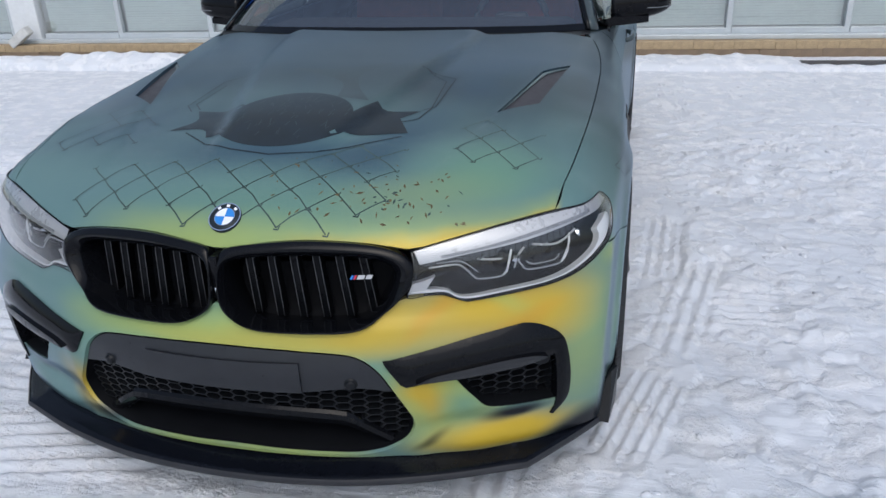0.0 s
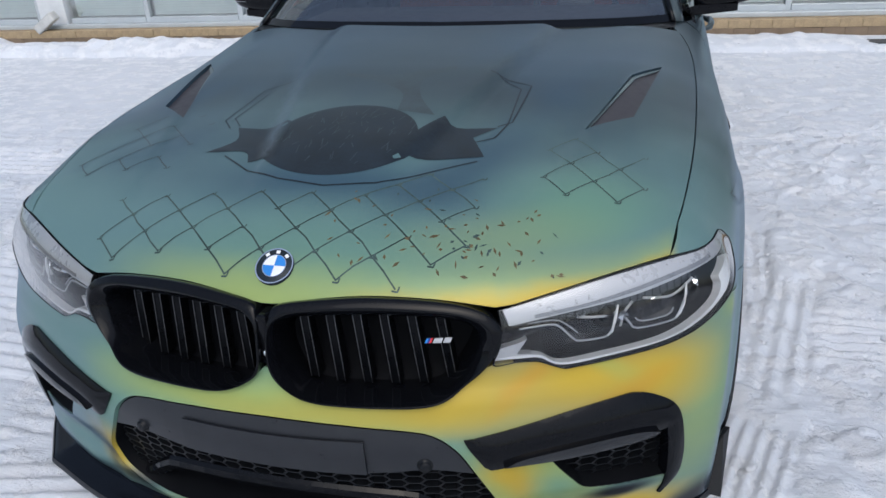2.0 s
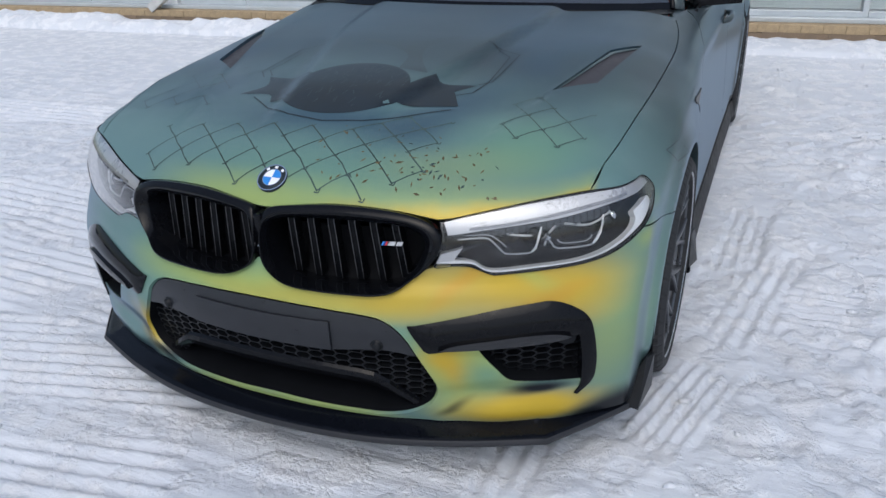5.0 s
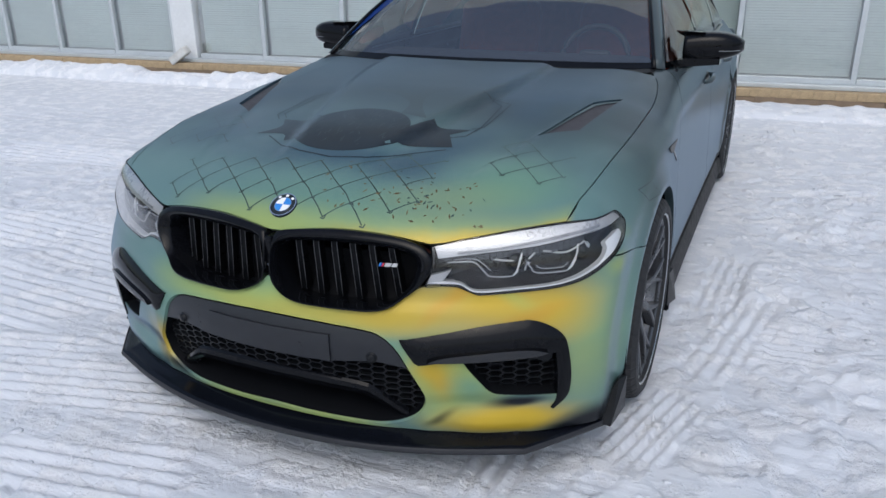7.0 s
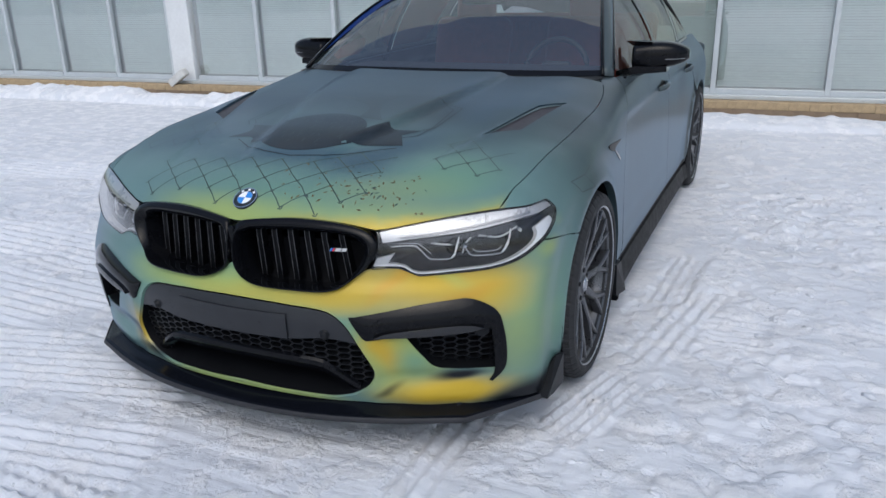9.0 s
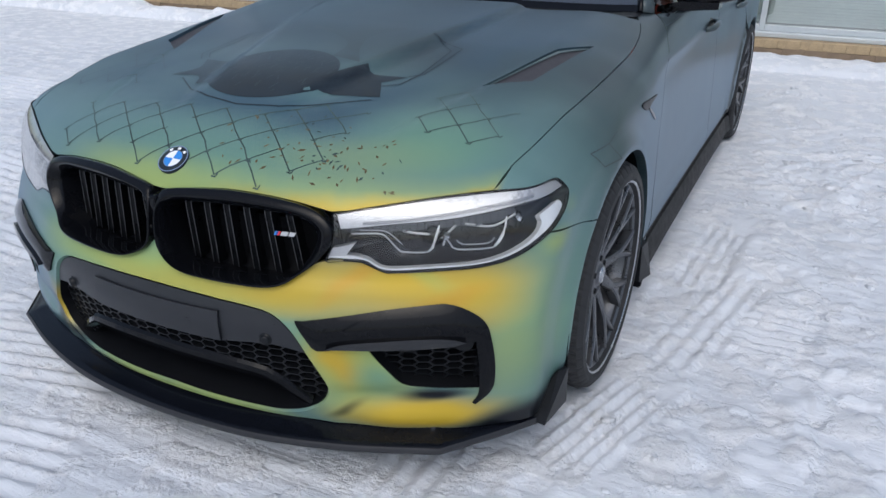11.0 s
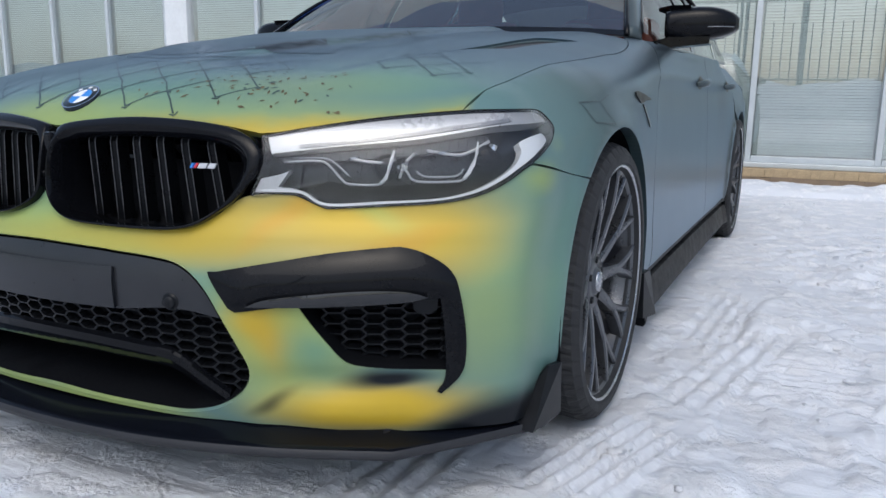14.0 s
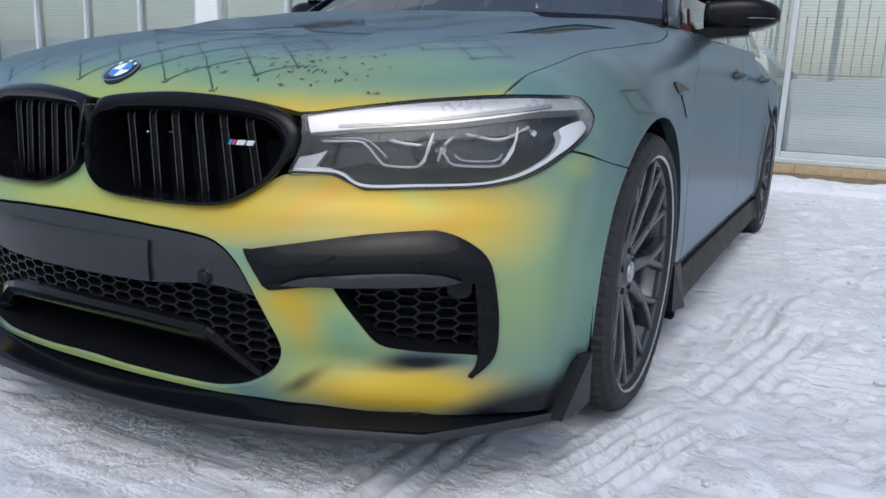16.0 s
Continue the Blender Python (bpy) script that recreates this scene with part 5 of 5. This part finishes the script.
def screen_point(u, v):
    """u: -1 to 1 across; v: 0 at the foot, 1 at the roof."""
    xb, xt = .775 * u, .60 * u
    yb, yt = float(BASE(abs(xb))), float(TOPY(abs(xt)))
    zb, zt = 1.025 - .012 * u * u, 1.405 - .035 * u * u
    bow = .035 * math.sin(math.pi * v)
    return Vector((xb + (xt - xb) * v, yb + (yt - yb) * v - bow * .4, zb + (zt - zb) * v + bow * .75))


rows = [[screen_point(-1 + 2 * i / 28, j / 14) for i in range(29)] for j in range(15)]
windscreen = part("windscreen", loft(rows, closed=False), SCREEN, car, "tinted curved windscreen", True, facing=(0, -1, .5))
windscreen.visible_shadow = False
lift = Vector((0, -.002, .004))
rr = [[screen_point(-1 + 2 * i / 28, .045 * j / 2) + lift for i in range(29)] for j in range(3)]
part("cowl_band", loft(rr, closed=False), GLOSS, windscreen, "", True)
low = [.91 - .80 * float(step01(.80, 1.0, 1 - 2 * i / 28)) for i in range(29)]
rr = [[screen_point(-1 + 2 * i / 28, low[i] + (1 - low[i]) * j / 6) + lift for i in range(29)] for j in range(7)]
part("header_band", loft(rr, closed=False), TINT, windscreen, "deep blue tint strip", True)
part("cowl", loft([[(x, float(BASE(abs(x))) - .06 - .02 * (1 - abs(x)), 1.008) for x in np.linspace(-.78, .78, 25)], [(x, float(BASE(abs(x))) + .02, 1.018) for x in np.linspace(-.78, .78, 25)]], closed=False), SATIN, car, "black cowl panel", True)

ROOF_Z = curve((2.27, 2.6, 3.0, 3.5, 3.9), (1.405, 1.452, 1.462, 1.435, 1.36))
RAIL_X = curve((2.3, 2.8, 3.4, 4.0), (.605, .625, .615, .56))


def rail(y):
    """The roof's edge above the side glass."""
    return Vector((float(RAIL_X(y)), y, float(ROOF_Z(y)) - .065))


rows = []
for y in np.linspace(2.27, 3.85, 22):
    w = float(RAIL_X(y)) + .01
    rows.append([(w * u, y + .13 * u * u * (1 - step01(2.27, 2.7, y)), float(ROOF_Z(y)) - .035 * u * u - .02 * abs(u) ** 8) for u in np.linspace(-1, 1, 25)])
part("roof", loft(rows, closed=False), GLOSS, car, "dark glossy roof skin", True)
rows = []
for v in np.linspace(0, 1, 10):
    y, z, w = 3.85 + .62 * v, 1.385 - .30 * v + .04 * math.sin(math.pi * v), .57 + .08 * v
    rows.append([(w * u, y + .05 * (1 - u * u) * v, z - .03 * u * u) for u in np.linspace(-1, 1, 15)])
part("rear_window", loft(rows, closed=False), SIDEGLASS, car, "dark tinted rear window", True)
for s in (1, -1):
    flipv = lambda p: (p[0] * s, p[1], p[2])
    pil = []
    for v in np.linspace(0, 1, 12):
        c_ = screen_point(1, v)
        pil.append([flipv(c_ + d) for d in (Vector((-.012, -.004, .002)), Vector((.008, -.008, .006)), Vector((.024, .008, .004)), Vector((.034, .045, -.004)), Vector((.030, .075, -.012)), Vector((-.02, .075, -.02)))])
    part("a_pillar", loft(pil, cap=True), PAINT, car, "satin slate windscreen pillar", True)
    trim = [flipv(screen_point(1, v) + Vector((-.004, -.010, .006))) for v in np.linspace(0, 1, 12)]
    part("pillar_trim", tube(trim, .009, 6), GLOSS, car, "", True)
    base_line = [(.842 - .012 * abs(y - 2.6), y, .985 + .012 * (y - 1.8)) for y in np.linspace(1.70, 3.95, 28)]

    def top_line(y):
        if y < 2.42:
            t_ = min(max((y - 1.72) / (2.42 - 1.72), 0), 1)
            p_ = screen_point(1, t_)
            return Vector((p_.x + .028, y, min(p_.z, 1.37) - .02 + .0))
        if y > 3.35:
            t_ = (y - 3.35) / .60
            a0 = rail(3.35)
            return Vector((a0.x + .19 * t_, y, a0.z + (1.035 - a0.z) * t_ ** 1.5))
        return rail(y)

    def side_strip(y0, y1, n, m=9):
        rows_ = []
        for j in range(m + 1):
            row = []
            for y in np.linspace(y0, y1, n):
                lo_ = Vector((.842 - .012 * abs(y - 2.6), y, .990 + .012 * (y - 1.8)))
                hi_ = top_line(y)
                v = j / m
                p_ = lo_.lerp(hi_, v)
                p_.x += .022 * math.sin(math.pi * v)
                row.append(flipv(p_))
            rows_.append(row)
        return rows_
    glass_f = part("front_side_window", loft(side_strip(1.80, 2.68, 20), closed=False), SIDEGLASS, car, "lightly tinted front side window", True, facing=(s, 0, .3))
    part("rear_side_window", loft(side_strip(2.74, 3.50, 16), closed=False), SIDEGLASS, car, "lightly tinted rear side window", True, facing=(s, 0, .3))
    part("quarter_window", loft(side_strip(3.54, 3.90, 10), closed=False), SIDEGLASS, car, "small tinted quarter window", True, facing=(s, 0, .3))
    for y0, y1 in ((2.675, 2.745), (3.495, 3.545)):
        rr = [[(p[0] + .006 * s, p[1], p[2]) for p in row] for row in side_strip(y0, y1, 3)]
        part("window_pillar", loft(rr, closed=False), GLOSS, car, "gloss black window pillar", True)
    edge = [flipv(top_line(y) + Vector((.004, 0, .004))) for y in np.linspace(1.78, 3.92, 40)]
    part("window_surround", tube(edge, .012, 8), GLOSS, car, "gloss black window surround", True)
    part("belt_strip", tube([flipv(Vector(p) + Vector((.010, 0, .006))) for p in base_line[1:-1]], .009, 8), GLOSS, car, "", True)
    skin = []
    for y in np.linspace(2.40, 3.9, 20):
        w = float(RAIL_X(y))
        t_ = top_line(y)
        skin.append([flipv(t_ + Vector((.006, 0, -.004))), flipv(t_ + Vector((.012, 0, .012))), flipv(Vector((w + .012, y, float(ROOF_Z(y)) - .045))), flipv(Vector((w - .01, y, float(ROOF_Z(y)) - .030)))])
    part("roof_rail", loft(skin, closed=False), PAINT, car, "satin slate roof rail", True)
    shelf = [[flipv(long_map(np.array([belt(y)]))[0]), flipv((.80, y, .99 + .012 * (y - 1.8)))] for y in np.linspace(1.70, 3.95, 24)]
    part("belt_shelf", loft(shelf, closed=False), PAINT, car, "", True)

    # door mirror: arm and rounded cap with its glass facing back
    sections = []
    for j, x in enumerate(np.linspace(.845, 1.088, 15)):
        t_ = j / 14
        h = .067 * (1 - t_ ** 8 * .62) * (.86 + .14 * math.sin(math.pi * min(1, t_ * 1.2)))
        d = .085 * math.sqrt(max(.03, 1 - t_ ** 4)) + .01
        zc, yc = 1.070 + .008 * t_, 2.03 + .035 * t_
        sec = []
        for i in range(24):
            a_ = 2 * math.pi * i / 24
            c_, s_ = math.cos(a_), math.sin(a_)
            yy = yc - d * (abs(c_) ** .62) * (1 if c_ > 0 else -.45) * (1 if c_ >= 0 else -1) * (1 if c_ >= 0 else -1)
            zz = zc + h * (abs(s_) ** .62) * (1.0 if s_ > 0 else .86) * (1 if s_ > 0 else -1)
            sec.append((x * s, yy, zz))
        sections.append(sec)
    mirror = part("door_mirror", loft(sections, cap=True), GLOSS, car, "gloss black door mirror", True)
    horn = [[(.80 * s, 2.03, 1.140), (.80 * s, 2.06, 1.138), (.80 * s, 2.05, 1.130)], [(.86 * s, 1.965, 1.142), (.86 * s, 2.06, 1.140), (.86 * s, 2.0, 1.105)], [(.93 * s, 1.958, 1.140), (.93 * s, 2.05, 1.140), (.93 * s, 1.99, 1.10)]]
    part("horn", loft(horn, cap=True), GLOSS, mirror, "", False)
    part("arm", loft([[(.775 * s, 1.94, .985), (.775 * s, 2.10, .985), (.775 * s, 2.10, 1.005), (.775 * s, 1.94, 1.008)], [(.86 * s, 1.955, .992), (.86 * s, 2.08, .995), (.86 * s, 2.08, 1.025), (.86 * s, 1.955, 1.03)], [(1.0 * s, 1.97, 1.005), (1.0 * s, 2.06, 1.005), (1.0 * s, 2.06, 1.03), (1.0 * s, 1.97, 1.03)]], cap=True), GLOSS, mirror, "", False)
    strip = [(x * s, float(1.945 + .035 * ((x - .845) / .243)) - .002 + .06 * max(0, (x - 1.02) / .07) ** 2, 1.062 + .012 * (x - .9)) for x in np.linspace(.93, 1.075, 10)]
    part("indicator", tube(strip, .0014, 6), BROWGREY, mirror, "thin pale indicator strip", True)
    part("mirror_glass", box((.16, .004, .085), (.955 * s, 2.083, 1.072), .0), MIRROR, mirror)

# cabin
part("dashboard", box((1.40, .45, .16), (0, 1.95, .93), .05, segments=3), DASH, car, "black dashboard", True)
for x in (-.37, .37):
    seat = part("seat", box((.50, .14, .62), (x, 2.95, .90), .06, Matrix.Rotation(radians(-16), 4, "X"), 3), LEATHER, car, "red leather front seat", True)
    part("headrest", box((.26, .09, .17), (x, 3.06, 1.26), .04, Matrix.Rotation(radians(-10), 4, "X"), 3), LEATHER, seat, "", True)
    part("cushion", box((.50, .50, .16), (x, 2.65, .62), .06, None, 3), LEATHER, seat, "", True)
part("rear_seat", box((1.3, .14, .6), (0, 3.75, .90), .06, Matrix.Rotation(radians(-20), 4, "X"), 3), LEATHER, car, "red leather rear bench", True)
ringp = [(.37 + .17 * math.cos(a_), 2.33 + .06 * math.sin(a_), .955 + .16 * math.sin(a_)) for a_ in np.linspace(0, 2 * math.pi, 40)]
steer = part("steering_wheel", tube(ringp, .016, 8), DASH, car, "black steering wheel", True)
part("boss", box((.16, .06, .12), (.37, 2.34, .945), .02), DASH, steer, "", True)
part("rear_view_mirror", box((.24, .03, .07), (0, 2.22, 1.335), .012), SATIN, car, "black rear-view mirror")
part("cabin_floor", box((1.5, 2.4, .06), (0, 2.9, .45)), DASH, car)


# wheels
def make_wheel():
    """One wheel round the x axis, its face towards +x at 0.10."""
    w = empty("wheel")
    prof = [(.268, -.128), (.290, -.136), (.318, -.136), (.340, -.124), (.350, -.100), (.352, -.05), (.3525, 0), (.352, .05), (.350, .098), (.341, .120), (.322, .133), (.302, .134), (.290, .124), (.284, .112), (.268, .10)]
    seg = 240
    loops = []
    for j, (r, a_) in enumerate(prof):
        row = []
        for i in range(seg):
            t_ = 2 * math.pi * i / seg
            rr = r
            if 3 <= j <= 11:
                block = (i + int(abs(a_) * 60)) % 5
                if block == 0 and .03 < abs(a_) < .122:
                    rr -= .0045
            if abs(abs(a_) - .05) < .004:
                rr -= .006
            row.append((a_, rr * math.cos(t_), rr * math.sin(t_)))
        loops.append(row)
    part("tyre", loft(loops), RUBBER, w, "black low-profile tyre", False)
    rim = part("rim", lathe([(.240, -.12), (.255, -.10), (.252, .04), (.262, .085), (.270, .096), (.283, .100), (.287, .104), (.287, .110), (.282, .112)], 120), RIM, w, "gunmetal multi-spoke rim", True)
    part("rim_edge", lathe([(.2785, .1105), (.281, .1135), (.2845, .1145), (.287, .1115), (.2868, .106)], 120), RIMEDGE, rim, "bright machined rim edge", True)
    hub = lathe([(.0001, .072), (.030, .072), (.034, .066), (.040, .064), (.066, .064), (.074, .056), (.076, .02), (.07, -.05)], 48)
    part("hub", hub, RIM, rim, "", True)
    part("hub_cap", lathe([(.0001, .080), (.021, .079), (.026, .074), (.027, .068)], 32), RIMEDGE, rim, "pale hub cap", True)
    for i in range(5):
        a_ = 2 * math.pi * i / 5 + .3
        bolt = lathe([(.0001, .070), (.007, .070), (.009, .066), (.009, .060)], 12)
        bolt.transform(Matrix.Translation((0, .052 * math.cos(a_), .052 * math.sin(a_))))
        part("wheel_bolt", bolt, SATIN, rim)

    def bar(a0, r0, a1, r1, w0, w1, x0, x1, thick):
        rows_ = []
        for t_ in np.linspace(0, 1, 6):
            aa, r = a0 + (a1 - a0) * t_, r0 + (r1 - r0) * t_
            ww, xx = w0 + (w1 - w0) * t_, x0 + (x1 - x0) * t_ + .002 * math.sin(math.pi * t_)
            c = Vector((0, math.cos(aa), math.sin(aa))) * r
            side_v = Vector((0, -math.sin(aa), math.cos(aa)))
            rows_.append([tuple(c + side_v * p + Vector((xx + q, 0, 0))) for p, q in ((-ww, -thick), (-ww, -.004), (-ww * .55, 0), (ww * .55, 0), (ww, -.004), (ww, -thick))])
        return loft(rows_, cap=True)
    for i in range(10):
        a_ = 2 * math.pi * i / 10
        joined = bmesh.new()
        for piece in (bar(a_, .055, a_, .165, .0185, .0125, .060, .084, .035), bar(a_, .150, a_ - .150, .270, .0100, .0088, .082, .100, .032), bar(a_, .150, a_ + .150, .270, .0100, .0088, .082, .100, .032)):
            tmp = bpy.data.meshes.new("tmp")
            piece.to_mesh(tmp)
            piece.free()
            joined.from_mesh(tmp)
            bpy.data.meshes.remove(tmp)
        part("spoke", joined, RIM, rim)
    part("brake_disc", lathe([(.09, .0), (.195, .0), (.197, -.006), (.197, -.030), (.09, -.030)], 64), DISC, w, "steel brake disc", False)
    cal = []
    for t_ in np.linspace(-.5, .5, 9):
        a_ = t_ + .25
        cal.append([(x, r * math.cos(a_), r * math.sin(a_)) for x, r in ((.03, .135), (.034, .15), (.034, .195), (.028, .212), (-.06, .212), (-.06, .135))])
    part("caliper", loft(cal, cap=True), CALIPER, w, "blue brake caliper")
    return w


first = make_wheel()
rim_part = [c for c in first.children if c.name.startswith("rim")][0]
rim_part.scale = (1, 1.04, 1.04)
rim_part.location = (.016, 0, 0)
first["label"] = "gunmetal multi-spoke alloy wheel"
FACE = .945 - .112
spots = [(FACE, AXLES[0], 0.), (FACE, AXLES[1], 20.), (-FACE, AXLES[0], 180.), (-FACE, AXLES[1], 180.)]
first.parent = car
first.matrix_basis = Matrix.Translation((FACE, AXLES[0], WHEEL_Z))
for x, y, a_ in spots[1:]:
    m = Matrix.Translation((x, y, WHEEL_Z)) @ (Matrix.Rotation(radians(180), 4, "Z") if x < 0 else Matrix.Rotation(radians(a_), 4, "X"))
    other = copy_thing(first, m)
    other.parent = car

# ---- prints on the wrap: chain-link lines, a dark emblem of plain shapes, leaf marks ----


def strip_mesh(mapping, lines, wide, lift, name, material, parent, label="", mirror=False):
    """Thin flat strips along lines in a mapping's plane, as one print."""
    a_, b_ = [], []
    for line in lines:
        pts = np.array(line)
        for p, q in zip(pts, pts[1:]):
            n = max(1, int(np.linalg.norm(q - p) / .018))
            for t in range(n):
                a_.append(p + (q - p) * t / n)
                b_.append(p + (q - p) * (t + 1.04) / n)
    a_, b_ = np.array(a_), np.array(b_)
    d = (b_ - a_) / np.linalg.norm(b_ - a_, axis=1, keepdims=True)
    n2 = np.stack([-d[:, 1], d[:, 0]], -1) * wide / 2
    pts = [mapping(p) for p in (a_ - n2, b_ - n2, b_ + n2, a_ + n2)]
    pts = [p + gradient(p) * lift for p in pts]
    v = np.stack(pts, 1).reshape(-1, 3)
    me = bpy.data.meshes.new(name)
    me.from_pydata(v.tolist(), [], [(4 * k, 4 * k + 1, 4 * k + 2, 4 * k + 3) for k in range(len(a_))])
    bm = bmesh.new()
    bm.from_mesh(me)
    bpy.data.meshes.remove(me)
    ob = part(name, bm, material, parent, label)
    return tagged(ob, kind="stuff") if len(lines) > 1 else ob


def hood_line(points):
    return [hood_xy(x, y) for x, y in points]


rng = random.Random(21)


def chain_link(origin, a_, b_, spans, keep, drop):
    """Wires of a chain-link net: each node a small twist, some wires worn away."""
    lines = []
    for i in range(*spans[0]):
        for j in range(*spans[1]):
            p = np.array(origin) + i * np.array(a_) + j * np.array(b_)
            for d in (np.array(a_), np.array(b_)):
                q = p + d
                if keep(*p) and keep(*q) and rng.random() > drop:
                    m = (p + q) / 2 + np.array([rng.uniform(-.003, .003), rng.uniform(-.003, .003)])
                    lines.append(hood_line([tuple(p), tuple(m), tuple(q)]))
            if keep(*p):
                e = np.array([.006, .004])
                lines.append(hood_line([tuple(p - e), tuple(p + e * (1, -1)), tuple(p + e * 1.3)]))
    return lines


nose_y = lambda x: .095 + .30 * x * x
main_net = chain_link((.196, .168), (.0595, .0563), (.0635, -.0530), ((-10, 9), (-12, 7)),
                      lambda x, y: -.505 < x < .385 and nose_y(x) - .004 < y < .350 + .10 * float(step01(.08, .25, x)), .04)
strip_mesh(hood_map, main_net, .0032, .0008, "fence_print", FENCE, hood, "printed chain-link fence lines")
right_net = chain_link((.556, .424), (.0530, .0660), (.0570, -.0600), ((-3, 5), (-4, 5)), lambda x, y: .47 < x < .735 and .38 < y < .70 and y < 1.02 - .55 * x, .06)
strip_mesh(hood_map, right_net, .0031, .0008, "fence_print", FENCE, hood, "printed chain-link fence lines")
left_net = chain_link((-.56, .44), (.058, .062), (.060, -.058), ((-4, 6), (-5, 5)), lambda x, y: -.74 < x < -.42 and .40 < y < .76, .35)
strip_mesh(hood_map, left_net, .0034, .0008, "fence_print", PRINTGREY, hood, "faded printed fence lines")
for s in (False,):
    fl = [[side_at(.92, .645, .80), side_at(.945, .69, .755), side_at(.955, .80, .748), side_at(.94, .75, .802)], [side_at(.92, .645, .80), side_at(.94, .75, .802), side_at(.93, .82, .815)]]
    strip_mesh(long_map, fl, .0036, .0008, "fence_print", PRINTGREY, car, "printed fence diamond on the fender")


def hood_patch(name, points, material, lift, label=""):
    return panel(name, hood_map, [hood_xy(x, y) for x, y in points], material, hood, label, raised=lift, flange=0, step=.025)


oval = [(.205 * math.cos(t) * (1.0 if math.sin(t) < 0 else .93) - .01, .555 + (.165 if math.sin(t) < 0 else .19) * math.sin(t)) for t in np.linspace(0, 2 * math.pi, 22)[:-1]]
hood_patch("emblem_print", oval, PRINT, .0007, "large dark oval print with spiked sides")
hood_patch("emblem_wing", [(.135, .500), (.135, .500), (.225, .500), (.352, .540), (.352, .540), (.306, .628), (.306, .628), (.353, .691), (.353, .691), (.255, .672), (.216, .706), (.216, .706), (.175, .62)], PRINT, .0011)
hood_patch("emblem_wing", [(-.15, .470), (-.15, .470), (-.218, .453), (-.218, .453), (-.255, .508), (-.365, .510), (-.365, .510), (-.310, .572), (-.343, .648), (-.343, .648), (-.255, .635), (-.18, .64)], PRINT, .0011)
hood_patch("emblem_neck", [(.085, .72), (.085, .72), (.06, .84), (-.05, .92), (-.15, .955), (-.15, .955), (-.148, .975), (-.148, .975), (0, .965), (.166, 1.045), (.166, 1.045), (.172, 1.018), (.172, 1.018), (.10, .93), (.12, .82), (.190, .70), (.190, .70)], PRINTGREY, .0005)
frame_lines = [[(.206, .518), (.358, .638), (.376, .72), (.373, .935), (.30, 1.0)], [(.353, .70), (.385, .73), (.398, .962), (.274, 1.014)], [(-.37, .65), (-.41, .70), (-.385, .90), (-.30, .98)], [(-.345, .66), (-.385, .71), (-.360, .87)],
               [(-.30, .49), (-.20, .415), (-.10, .372), (.02, .352), (.14, .375), (.22, .43), (.34, .515)]]
for l in frame_lines:
    strip_mesh(hood_map, [hood_line(l)], .0042, .0010, "emblem_outline", PRINT, hood, "dark outline round the print")
scratch = []
for k in range(70):
    t, r_ = rng.uniform(0, 6.28), rng.random() ** .5
    x, y = .185 * r_ * math.cos(t), .565 + .14 * r_ * math.sin(t)
    scratch.append(hood_line([(x, y), (x + rng.uniform(-.012, .012), y + rng.uniform(.01, .035))]))
tagged(strip_mesh(hood_map, scratch, .0026, .0013, "emblem_stroke", PRINTGREY, hood, "greyer brush strokes inside the print"), kind="stuff")


def leaf_marks(name, count, material, seed):
    """Small printed leaf flecks scattered on the nose of the hood."""
    r_ = random.Random(seed)
    quads_ = []
    while len(quads_) < count:
        x, y = r_.gauss(.37, .14), r_.gauss(.235, .06)
        if not (-.35 < x < .62 and nose_y(x) + .02 < y < .42):
            continue
        t, l, w = r_.uniform(0, 3.14), r_.uniform(.004, .010), r_.uniform(.0016, .0036)
        c, s_ = math.cos(t), math.sin(t)
        quads_.append([(x + c * l, y + s_ * l), (x - s_ * w, y + c * w), (x - c * l, y - s_ * l), (x + s_ * w, y - c * w)])
    uv = np.array([[hood_xy(*p) for p in q] for q in quads_]).reshape(-1, 2)
    p = hood_map(uv)
    p = p + gradient(p) * .0012
    me = bpy.data.meshes.new(name)
    me.from_pydata(p.tolist(), [], [(4 * k, 4 * k + 1, 4 * k + 2, 4 * k + 3) for k in range(len(quads_))])
    bm = bmesh.new()
    bm.from_mesh(me)
    bpy.data.meshes.remove(me)
    tagged(part(name, bm, material, hood, "scattered printed leaf flecks"), kind="stuff")


leaf_marks("leaf_print", 70, LEAFPRINT, 4)
leaf_marks("leaf_print", 22, FENCE, 5)
